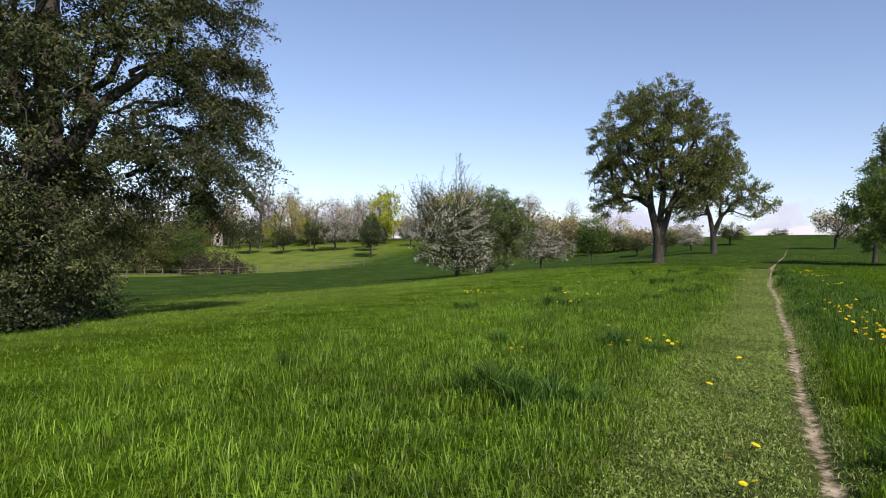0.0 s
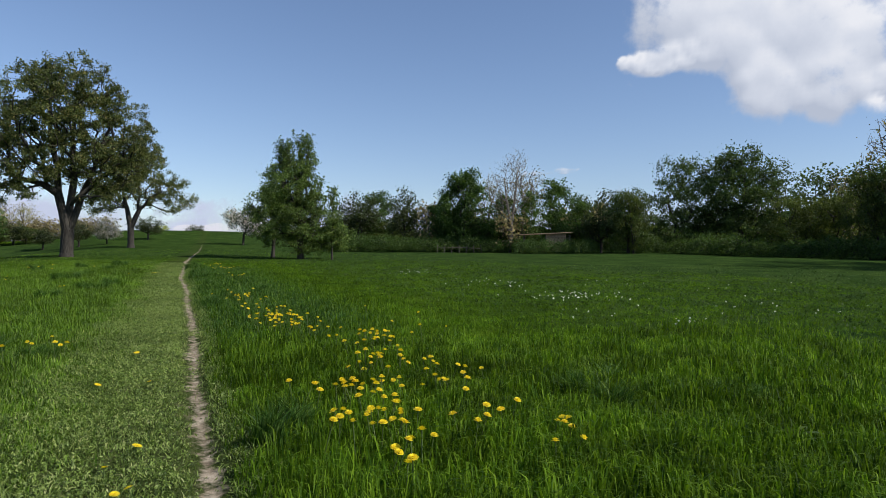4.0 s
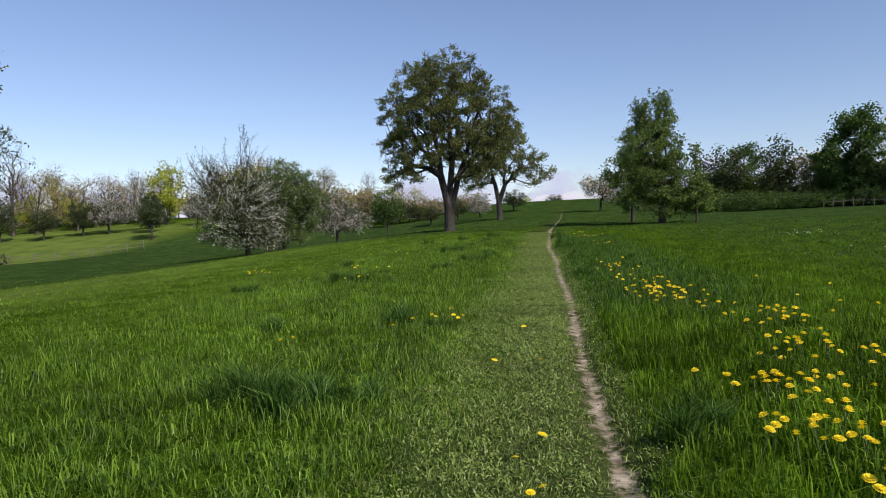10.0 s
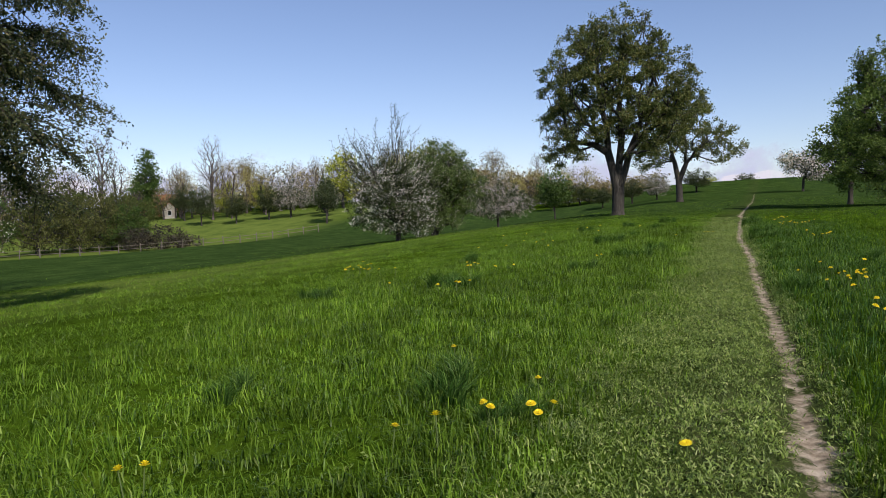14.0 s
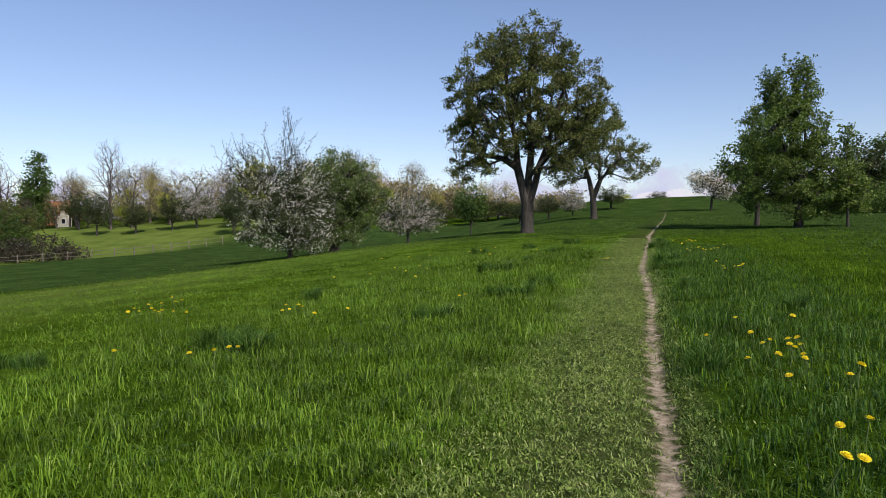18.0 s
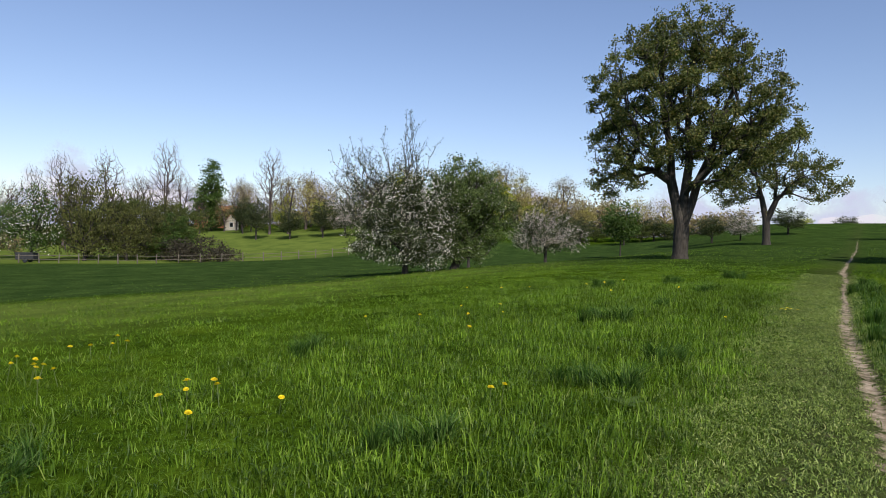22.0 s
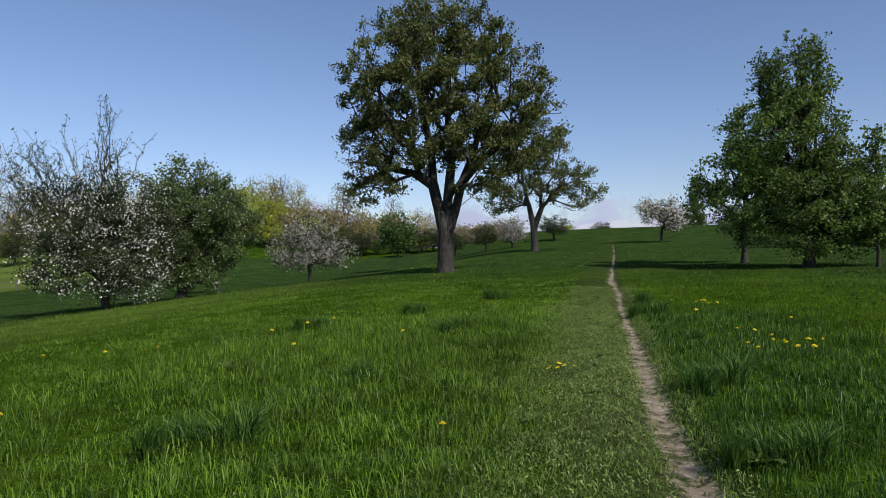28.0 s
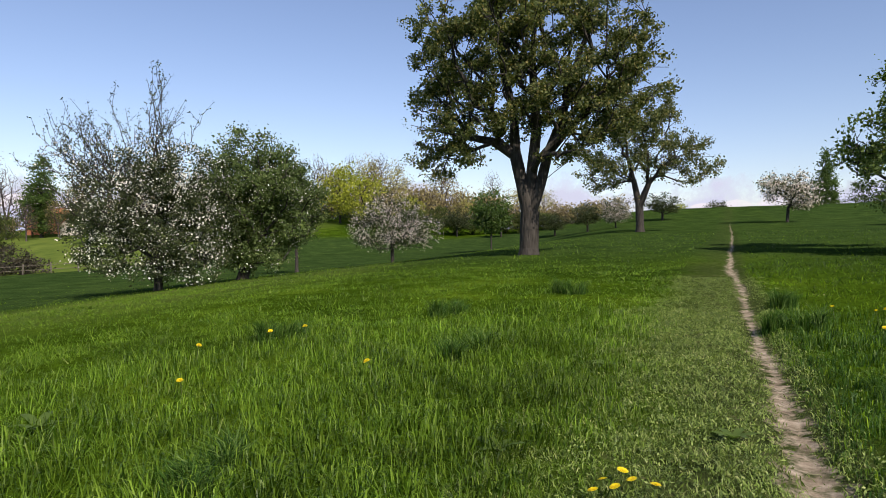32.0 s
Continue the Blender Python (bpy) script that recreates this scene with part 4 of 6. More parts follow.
spruce = conifer("spruce_tree", "dark spruce tree on the wooded hill", (209.0, 96.0), 61, 15, 3.2)
poplar = tree("poplar_tree", "narrow conical tree in bright green leaf behind the orchard", (27.0, 186.0), 62,
     [(0, 0, 5, 2.6, 2.6, 4.2), (0, 0, 9, 1.8, 1.8, 3.6), (0, 0, 12.4, 0.8, 0.8, 1.8)], 300, [trunk_line(9, (0, 0), 8)], 0.22, LEAF_GREEN, 8500, 0.34, 0.42, gap=0.15, sides=(6, 3), clump=(1.5, -0.8))
tree("lime_tree", "tall many-stemmed tree just coming into leaf at the field edge", (55.8, 12.1), 63,
     [(0, 0, 13, 6.0, 7.0, 6.5), (0, 0, 19, 5.5, 7.0, 6.0), (-0.6, 5.6, 11.0, 4.6, 5.0, 4.0), (0, -5, 9.5, 5.5, 5.5, 4.2), (0, 7.4, 15.0, 3.6, 3.6, 4.6), (0, -6, 17, 4.5, 5, 5)], 2300,
     [trunk_line(5.0, (0, 0.5), 5), (3, [(0.1, -0.8, 3.2), (0.2, -1.6, 7.0), (0.3, -2.6, 12.0), (0.3, -3.4, 17.0), (0.3, -3.8, 21.0)]), (4, [(0, 0.7, 8.0), (0, 0.8, 13.0), (0, 0.7, 18.0), (0, 0.5, 23.0)]),
      (4, [(-0.2, 2.0, 7.5), (-0.4, 4.0, 11.5), (-0.4, 6.0, 15.0), (-0.4, 7.6, 18.0)]), (3, [(0.2, -2.8, 5.5), (0.3, -5.2, 8.5), (0.3, -7.2, 11.0)]), (4, [(-0.3, 2.4, 6.0), (-0.5, 5.0, 8.0), (-0.5, 7.6, 9.6)]), trunk_line(8.0, (0.1, -0.3), 6, (0.1, -1.1))],
     0.46, LEAF_OLIVE, 85000, 0.15, 0.26, gap=0.25, gap_scale=0.4, bf=0.45, r_tip=0.015, clump=(1.8, -0.5), wobble=0.05, step=1.0)
tree("lime_tree", "dark slim tree beside the tall field-edge tree", (60.2, 10.2), 64,
     [(0, 0, 9, 3.5, 4.0, 5.5)], 240, [trunk_line(6.0, (0, 0.2), 6)], 0.34, LEAF_OLIVE, 3500, 0.22, 0.4, gap=0.34)

rt = random.Random(5)


def spot(bearing, dist):
    """A place seen from the walk's start: degrees to the left of the path's heading, metres."""
    return 0.5 - math.sin(radians(bearing)) * dist, -0.7 + math.cos(radians(bearing)) * dist


def plant(ob, *places):
    """Copies of a tree: x, y, width, height."""
    for x, y, sx, sz in places:
        again(ob, x, y, rt.uniform(0, 360), sx, sz)


plant(bare, (-144.3, 92.6, 1.0, 1.12), (-142.0, 96.7, 1.05, 1.3), (-133.2, 101.3, 1.1, 1.28), (-128.0, 111.5, 1.1, 1.38), (-132.3, 119.5, .9, 1.0), (-148.5, 105.2, .9, .95), (-142.6, 114.1, .9, .95), (-151.1, 90.5, .9, .95), (-156.0, 78.0, 1.0, 1.1), (-158.0, 68.0, 1.0, 1.05), (-101.5, 117.0, 1.0, 1.15), (-121.0, 126.0, .8, .85), (-110.0, 140.0, .8, .8), (-82.8, 165.6, .8, .9), (-96.0, 150.0, .8, .8), (-76.0, 150.0, .8, .92), (-71.0, 153.0, .8, .9), (-66.0, 158.0, .8, .95))
plant(yellow, (-76.8, 130.3, .95, 1.15), (-56.6, 132.6, 1.0, .84), (-52.5, 144.5, .8, .5), (-17.7, 178.5, .6, .4), (-2.8, 186.6, .45, .3), (-101.0, 120.8, .6, .72), (-96.4, 127.7, .7, .6))
plant(golden, (-74.5, 152.0, .9, .85), (-64.0, 161.0, .9, .95), (-58.0, 152.0, .6, .5), (-45.0, 156.0, .6, .45), (-104.0, 131.0, .7, .8))
plant(budding, (-123.3, 129.8, .9, .8), (-105.5, 133.1, .9, .95), (-104.1, 140.8, .9, .8), (-96.9, 117.7, .9, .88), (-91.4, 122.1, .8, .68), (-92.5, 133.8, .9, .8), (-87.7, 137.3, .8, .74), (-116.0, 123.0, .8, .75))
plant(green, (-89.3, 110.0, 1.0, .72), (-83.6, 113.0, 0.95, 0.85), (-68.6, 111.1, .9, .86), (-63.5, 102.8, 1.0, 1.0), (-80.0, 135.0, 1.0, .84), (-110.4, 117.9, 1.1, .96), (-106.0, 139.0, 1.0, 1.0))
plant(green, (-39.6, 135.9, 1.1, .62), (-30.7, 133.6, .9, .62), (-13.7, 117.6, .9, .5), (-4.0, 125.6, 1.0, .5), (-19.8, 125.4, .9, .45), (5.3, 186.7, 1.0, .45), (-46.0, 128.0, 1.2, .6), (-27.0, 141.0, 1.1, .55))
plant(leafy, (-107.0, 56.7, 1.2, 1.05), (-86.3, 80.7, 0.95, 0.7), (-49.5, 26.7, 1.0, .9))
plant(dark_far, (29.6, 163.8, .8, .4), (36.5, 165.6, .9, .4), (22.7, 169.3, .6, .3))
mixed.scale = mound.scale = (1.2, 1.2, 1.2)
sallow.scale = (1.2, 1.2, 1.42)
plant(sallow, (-94.7, 72.1, 1.0, 1.4), (-88.5, 79.9, 0.8, 1.05))
plant(willow, (-100.8, 82.9, 1.3, 1.4), (-91.9, 86.3, 1.1, 1.25), (-102.5, 77.4, 1.2, 1.2))
plant(mixed, (-104.3, 59.1, 0.9, 0.95), (-109.2, 66.5, 0.9, 1.05))
plant(poplar, (-126.0, 122.5, 1.5, 1.22), (28.2, 184.1, .5, .35), (25.4, 183.1, .4, .28))
plant(blossom2, (-79.7, 114.9, 1.35, 1.6), (-73.8, 118.4, 1.1, 1.2), (-9.3, 112.3, .8, .75), (-112.1, 127.8, 1.1, 1.3), (-96.5, 132.0, 1.0, 1.2), (-64.9, 120.7, 0.9, 1.1))

# edge of the wood beyond the field: kind, bearing, distance, width, height
def wood_edge(*places):
    """Trees by bearing, distance, width and height."""
    for ob, b, dist, sx, sz in places:
        x, y = spot(b, dist)
        again(ob, x, y, rt.uniform(0, 360), sx, sz)


wood_edge((green, -14.6, 98, 1.3, 1.05), (green, -18.6, 92, 1.1, 1.05), (leafy, -16.1, 102, 1.0, .85), (thicket, -21.1, 90, .8, 1.2), (leafy, -23.7, 84, 1.0, 1.0), (leafy, -23.2, 86, .9, .95), (budding, -25.6, 90, .7, .7), (leafy, -26.9, 83, .7, .7), (leafy, -29.0, 83, .7, .74), (thicket, -28.0, 81, .8, .9), (green, -24.9, 84, .8, .5))
wood_edge((leafy, -21.6, 88, .7, .62), (leafy, -33.4, 80, .7, .6), (green, -35.4, 78, .9, .7), (thicket, -34.4, 82, .8, 1.0), (budding, -29.3, 88, .8, .74), (leafy, -31.9, 87, 1.0, .9), (green, -34.3, 84, .9, .85), (dark, -37.6, 76, .72, .58), (willow, -38.0, 75, .55, .95), (green, -35.9, 90, 1.2, 1.0), (dark, -41.3, 82, .85, .92), (dark, -43.7, 86, .9, .95))
wood_edge((dark, -46.0, 83, 1.0, 1.0), (dark, -48.4, 82, .8, .86), (willow, -50.3, 76, .8, .85), (willow, -52.9, 77, .75, .95), (budding, -53.7, 84, .6, .65), (budding, -57.3, 71, .75, .95), (bare, -56.3, 73, .8, .85), (willow, -55.6, 70, .8, 1.1), (willow, -58.4, 69, .8, 1.0), (dark, -56.7, 69, .7, .72), (willow, -59.3, 73, 1.0, 1.3), (willow, -62.5, 65, 1.1, 1.25))
wood_edge((willow, -60.7, 67, .7, 1.0), (willow, -65.6, 73, 1.3, 1.5), (leafy, -68.3, 71, 1.5, 1.05), (dark_far, -70.9, 74, 1.2, 1.05), (willow, -72.7, 65, 1.2, 1.2), (dark_far, -74.3, 76, 1.2, 1.1), (dark_far, -78.1, 80, 1.3, 1.15), (willow, -82.6, 67, 1.1, 1.1), (dark, -81.7, 74, 1.2, 1.1), (dark_far, -85.3, 73, 1.2, 1.1), (willow, -84.5, 65, 1.2, 1.1), (dark_far, -89.1, 71, 1.3, 1.1))
wood_edge((dark_far, -94.1, 69, 1.2, 1.0), (dark_far, -52.1, 92, 1.0, .9), (dark_far, -62.6, 82, 1.2, 1.05), (dark_far, -68.1, 90, 1.4, 1.25), (dark_far, -75.1, 96, 1.5, 1.35), (dark_far, -82.1, 94, 1.5, 1.35), (dark_far, -54.9, 94, 1.0, .95), (golden, -87.0, 60, 0.75, 0.7))

# the long far rows behind the valley: bare and budding trees over low hedge
for row, gap_m, big in (([(-167.6, 36.5), (-158.3, 71.0), (-149.0, 103.6), (-135.8, 135.2), (-100.8, 157.4), (-61.7, 169.9), (-36.0, 182.0)], 3.9, 0.95),
                        ([(-138.4, 56.6), (-131.2, 92.1), (-117.9, 119.8), (-96.6, 137.9), (-66.4, 154.2), (-40.0, 170.0)], 7.0, 0.72)):
    for (xa, ya), (xb, yb) in zip(row, row[1:]):
        n = int(math.hypot(xb - xa, yb - ya) / gap_m)
        for i in range(n):
            x, y = xa + (xb - xa) * i / n + rt.uniform(-4.0, 3.9), ya + (yb - ya) * i / n + rt.uniform(-4.0, 3.9)
            ob = rt.choice((budding, budding, budding, thicket, thicket, bare, golden if x > -110 else bare))
            k = big * (0.9 if x > -70 else 0.85) * rt.uniform(0.8, 1.15)
            again(ob, x, y, rt.uniform(-5.9, 353.5), k * rt.uniform(0.9, 1.2), k)
for (xa, ya), (xb, yb) in zip([(-162.8, 46.4), (-147.0, 99.7), (-129.9, 133.4), (-61.6, 162.0)], [(-147.0, 99.7), (-129.9, 133.4), (-61.6, 162.0), (-12.7, 174.6)]):
    n = int(math.hypot(xb - xa, yb - ya) / 6)
    for i in range(n):
        again(thicket if i % 3 else bush, xa + (xb - xa) * i / n, ya + (yb - ya) * i / n, rt.uniform(-20, 20), 1.1 if i % 3 else 1.7, rt.uniform(0.7, 1.1) if i % 3 else 2.2)
for i in range(14):
    x, y = spot(-14 - 26 * i / 13, rt.uniform(98, 112))
    again(rt.choice((leafy, willow, green)), x, y, rt.uniform(0, 360), rt.uniform(0.9, 1.3), rt.uniform(0.5, 0.75))

for i in range(22):
    x = -66 + 50 * i / 21
    again(thicket, x + rt.uniform(-1, 1), 159 + 9 * i / 21 + rt.uniform(-3, 3), rt.uniform(-25, 25), rt.uniform(1.0, 1.4), rt.uniform(1.0, 1.5) * (1.0 if i < 14 else 0.75))
    if i % 3 == 0 and i < 16:
        again(golden, x, 170 + rt.uniform(-3, 3), rt.uniform(0, 360), rt.uniform(0.7, 0.9), rt.uniform(0.6, 0.8))
for i in range(9):
    again(willow, -52 + 3.4 * i + rt.uniform(-1, 1), 140 + rt.uniform(-3, 3), rt.uniform(0, 360), rt.uniform(0.5, 0.8), rt.uniform(0.4, 0.65))

for x, y, kx, kz in ((-66.0, 145.0, 1.2, 1.0), (-71.0, 150.0, 1.3, 1.1), (-76.0, 155.0, 1.3, 1.1), (-61.0, 140.0, 1.0, 0.8), (-82.0, 150.0, 1.2, 1.0), (-88.0, 145.0, 1.2, 1.0), (-95.0, 141.0, 1.2, 1.0), (-102.0, 136.0, 1.2, 0.9), (-109.0, 131.0, 1.2, 0.9)):
    again(thicket, x, y, rt.uniform(-30, 30), kx, kz)
    again(bush, x + 2.5, y - 1.5, rt.uniform(-30, 30), 1.3, 1.5)

# hedge along the far edge of the field
for i in range(44):
    b = -12 - 80 * i / 43
    x, y = spot(b, 82 - 26 * float(smooth((-b - 30) / 45)) + rt.uniform(-0.8, 0.8))
    again(bush, x, y, -b + rt.uniform(-15, 15), rt.uniform(0.85, 1.2), rt.uniform(0.75, 1.15))
for b in (-29.0, -30.6, -32.4, -34.0):
    x, y = spot(b, 74.5 + rt.uniform(-0.4, 0.4))
    again(bush, x, y, -b, 0.62, 0.8)
# undergrowth at the foot of the old tree
under = tree("ivy_undergrowth", "ivy and bramble undergrowth, crown shade put into its dark leaf colour", (-17.0, 8.8), 73,
     [(0, 0, 0.7, 2.2, 1.8, 0.9), (-1.4, 0.6, 0.8, 1.6, 1.6, 1.0), (1.2, -0.4, 0.5, 1.4, 1.4, 0.6)], 160, [trunk_line(0.4, (0, 0), 3)], 0.04, SHADED_IVY, 7000, 0.11, 0.24, shell=3.0, category="shrub", sides=(4, 3))
for x, y, k in ((-17.4, 6.4, 1.0), (-20.2, 12.0, 0.9)):
    again(under, x, y, rt.uniform(0, 360), k, k)
# spruces and broadleaved wood on the hill
for i in range(48):
    x, y = spot(-57 - 36 * rt.random(), rt.uniform(165, 235))
    k = rt.uniform(0.4, 0.68)
    again(spruce, x, y, rt.uniform(0, 360), k * 1.9, k)
for i in range(18):
    x, y = spot(-58 - 34 * rt.random(), rt.uniform(105, 190))
    k = rt.uniform(1.2, 1.8)
    again(dark_far, x, y, rt.uniform(0, 360), k, k * 0.9)


# ---- fence and buildings ----
def box_mesh(name, sx, sy, sz, mat, bevel=0.01):
    bm = bmesh.new()
    bmesh.ops.create_cube(bm, size=1)
    bmesh.ops.scale(bm, vec=(sx, sy, sz), verts=bm.verts)
    if bevel:
        bmesh.ops.bevel(bm, geom=bm.edges[:], offset=bevel, segments=1, affect="EDGES")
    m = bpy.data.meshes.new(name)
    bm.to_mesh(m)
    bm.free()
    m.materials.append(mat)
    return m


fence_pts = [(-112.8, 43.5), (-98.3, 54.7), (-86.3, 63.4), (-76.8, 70.9), (-67.2, 80.8), (-58.9, 93.1)]
fence = tagged(new("pasture_fence"), "weathered wooden pasture fence with two rails across the valley", "fence")
post_me = box_mesh("post", 0.12, 0.12, 1.45, WOOD, 0.02)
rail_mes = {}
corner = []
for (xa, ya), (xb, yb) in zip(fence_pts, fence_pts[1:]):
    n = max(1, round(math.hypot(xb - xa, yb - ya) / 2.6))
    corner += [(xa + (xb - xa) * i / n, ya + (yb - ya) * i / n) for i in range(n)]
corner.append(fence_pts[-1])
for i, (x, y) in enumerate(corner):
    z = float(ground_z(x, y))
    p = part("post", post_me, fence)
    p.matrix_basis = pose(x, y, z + 0.55 + rt.uniform(-0.06, 0.06), rt.uniform(-3, 3), rt.uniform(-3, 3), rt.uniform(0, 90))
    if i + 1 < len(corner):
        x2, y2 = corner[i + 1]
        z2 = float(ground_z(x2, y2))
        L = math.dist((x, y, z), (x2, y2, z2))
        for hgt in (0.5, 1.0):
            key = round(L, 1)
            if key not in rail_mes:
                rail_mes[key] = box_mesh("rail", key + 0.1, 0.035, 0.05, WOOD, 0.01)
            r = part("rail", rail_mes[key], fence)
            d = Vector((x2 - x, y2 - y, z2 - z))
            r.matrix_basis = Matrix.Translation(((x + x2) / 2, (y + y2) / 2, (z + z2) / 2 + hgt + rt.uniform(-0.04, 0.04))) @ d.to_track_quat("X", "Z").to_matrix().to_4x4()


def gable_mesh(name, w, d, rise, mat, over=0.3, thick=0.18):
    """A pitched roof of two thick slopes."""
    bm = bmesh.new()
    for s in (-1, 1):
        a = [(s * (w / 2 + over), -d / 2 - over, -over * rise / (w / 2)), (0, -d / 2 - over, rise), (0, d / 2 + over, rise), (s * (w / 2 + over), d / 2 + over, -over * rise / (w / 2))]
        lo = [bm.verts.new(p) for p in a]
        hi = [bm.verts.new((p[0], p[1], p[2] + thick)) for p in a]
        for q in (lo[::-1], hi, *[[lo[i], lo[(i + 1) % 4], hi[(i + 1) % 4], hi[i]] for i in range(4)]):
            bm.faces.new(q)
    bmesh.ops.recalc_face_normals(bm, faces=bm.faces[:])
    m = bpy.data.meshes.new(name)
    bm.to_mesh(m)
    bm.free()
    m.materials.append(mat)
    return m


def walls_mesh(name, w, d, h, rise, mat):
    """House walls with their two gables."""
    bm = bmesh.new()
    prof = [(-w / 2, -0.6), (w / 2, -0.6), (w / 2, h), (0, h + rise), (-w / 2, h)]
    f = [bm.verts.new((x, -d / 2, z)) for x, z in prof]
    b = [bm.verts.new((x, d / 2, z)) for x, z in prof]
    for q in (f, b[::-1], *[[f[i], b[i], b[(i + 1) % 5], f[(i + 1) % 5]] for i in range(5)]):
        bm.faces.new(q)
    bmesh.ops.recalc_face_normals(bm, faces=bm.faces[:])
    m = bpy.data.meshes.new(name)
    bm.to_mesh(m)
    bm.free()
    m.materials.append(mat)
    return m


def house(label, x, y, turn, w, d, h, rise, wall, roof, windows=2, name="house"):
    root = tagged(new(name), label, "building")
    root.matrix_basis = pose(x, y, float(ground_z(x, y)), 0, 0, turn)
    part("wall", walls_mesh("wall", w, d, h, rise, wall), root)
    r = part("roof", gable_mesh("roof", w, d, rise, roof), root)
    r.location = (0, 0, h + 0.02)
    frame_me, pane_me = box_mesh("window", 0.95, 0.10, 1.25, WHITE_FRAME, 0.02), box_mesh("pane", 0.72, 0.06, 1.02, DARK_PANE, 0)
    for k in range(windows):
        for side in (-1, 1):
            wx = (k - (windows - 1) / 2) * w / (windows + 0.4)
            win = part("window", frame_me, root)
            win.location = (wx, side * (d / 2 + 0.02), h * 0.55)
            pn = part("pane", pane_me, win)
            pn.location = (0, side * 0.03, 0)
    return root


house("long low house with orange-red walls and tiled roof behind the orchard", -139.0, 137.5, 118, 6.0, 12, 3.2, 2.4, RED_WALL, RED_TILE)
house("cream gabled house end between the far orchard trees", -125.8, 128.9, 45, 3.2, 4, 2.2, 1.6, PLASTER, RED_TILE, 1)


def trailer():
    root = tagged(new("farm_trailer"), "dark grey box trailer parked by the pasture fence", "trailer")
    root.matrix_basis = pose(-92.0, 62.4, float(ground_z(-92.0, 62.4)), 0, 0, 35)
    b = part("body", box_mesh("body", 2.3, 1.3, 0.85, GREY_METAL, 0.05), root)
    b.location = (0, 0, 0.85)
    lid = part("lid", box_mesh("lid", 2.36, 1.36, 0.08, GREY_METAL, 0.02), root)
    lid.location = (0, 0, 1.31)
    bm = bmesh.new()
    bmesh.ops.create_cone(bm, cap_ends=True, segments=16, radius1=0.3, radius2=0.3, depth=0.16)
    bmesh.ops.bevel(bm, geom=[e for e in bm.edges if e.is_boundary or len(e.link_faces) == 2 and e.calc_face_angle(0) > 1], offset=0.03, segments=1, affect="EDGES")
    wm = bpy.data.meshes.new("wheel")
    bm.to_mesh(wm)
    bm.free()
    wm.materials.append(DARK_PANE)
    for s in (-1, 1):
        w = part("wheel", wm, root)
        w.matrix_basis = pose(0.1, s * 0.62, 0.3, 90)
    bar = part("drawbar", box_mesh("drawbar", 1.3, 0.08, 0.08, GREY_METAL, 0.01), root)
    bar.location = (-1.7, 0, 0.42)


trailer()


def shed():
    """Open board shed at the field edge."""
    x, y = 41.7, 65.8
    root = tagged(new("board_shed"), "small shed with upright tan boards under a flat roof", "shed")
    root.matrix_basis = pose(x, y, float(ground_z(x, y)), 0, 0, -32) @ Matrix.Diagonal((0.85, 0.85, 0.82, 1))
    plank = box_mesh("plank", 0.17, 0.03, 2.4, WOOD_TAN, 0.006)
    for i in range(14):
        p = part("plank", plank, root)
        p.location = (-1.5 + i * 0.19, -1.2 + rt.uniform(-0.01, 0.01), 1.38)
    for sx in (-4.6, -1.6, 1.6):
        for sy in (-1.15, 1.2):
            q = part("post", box_mesh("post", 0.14, 0.14, 2.7, WOOD, 0.01), root)
            q.location = (sx, sy, 1.3)
    back = part("back_wall", box_mesh("back_wall", 3.2, 0.06, 2.4, WOOD, 0.01), root)
    back.location = (0, 1.2, 1.3)
    roof = part("roof", box_mesh("roof", 7.2, 3.2, 0.14, WOOD_TAN, 0.03), root)
    roof.matrix_basis = pose(-1.6, 0, 2.72, 3, -3, 0)


shed()


def stake_fence():
    """Short garden fence of pale stakes where the field meets the wood."""
    root = tagged(new("stake_fence"), "low garden fence of weathered grey wooden stakes and rails", "fence")
    stake, bar = box_mesh("stake", 0.07, 0.07, 1.1, WOOD, 0.015), box_mesh("rail", 0.98, 0.04, 0.07, WOOD, 0.01)
    for i in range(7):
        x, y = 29.6 + 0.8 * i, 73.4 - 0.36 * i
        z = float(ground_z(x, y))
        p = part("stake", stake, root)
        p.matrix_basis = pose(x, y, z + rt.uniform(0.30, 0.48), rt.uniform(-9, 9), rt.uniform(-9, 9), 20)
        if i < 6:
            r = part("rail", bar, root)
            r.matrix_basis = pose(x + 0.4, y - 0.18, z + 0.62 + rt.uniform(-0.06, 0.06), 0, rt.uniform(-3, 3), -24)


stake_fence()


def glasshouse():
    x, y = 76.8, 14.4
    root = tagged(new("glasshouse"), "pale glazed hut with white gable frame among the trees", "building")
    z = float(ground_z(x, y))
    root.matrix_basis = pose(x, y, z, 0, 0, 80)
    part("wall", walls_mesh("wall", 4.0, 6.0, 4.4, 1.5, DARK_PANE), root)
    r = part("roof", gable_mesh("roof", 4.0, 6.0, 1.5, WHITE_FRAME, 0.35), root)
    r.location = (0, 0, 4.42)
    bar = box_mesh("bar", 0.09, 0.09, 4.4, WHITE_FRAME, 0.01)
    for k in range(6):
        for side in (-1, 1):
            b = part("bar", bar, root)
            b.location = (-1.95 + k * 0.78, side * 3.04, 2.2)
    beam = box_mesh("beam", 4.0, 0.09, 0.12, WHITE_FRAME, 0.01)
    for h in (1.6, 3.0, 4.36):
        for side in (-1, 1):
            b = part("beam", beam, root)
            b.location = (0, side * 3.06, h)


glasshouse()


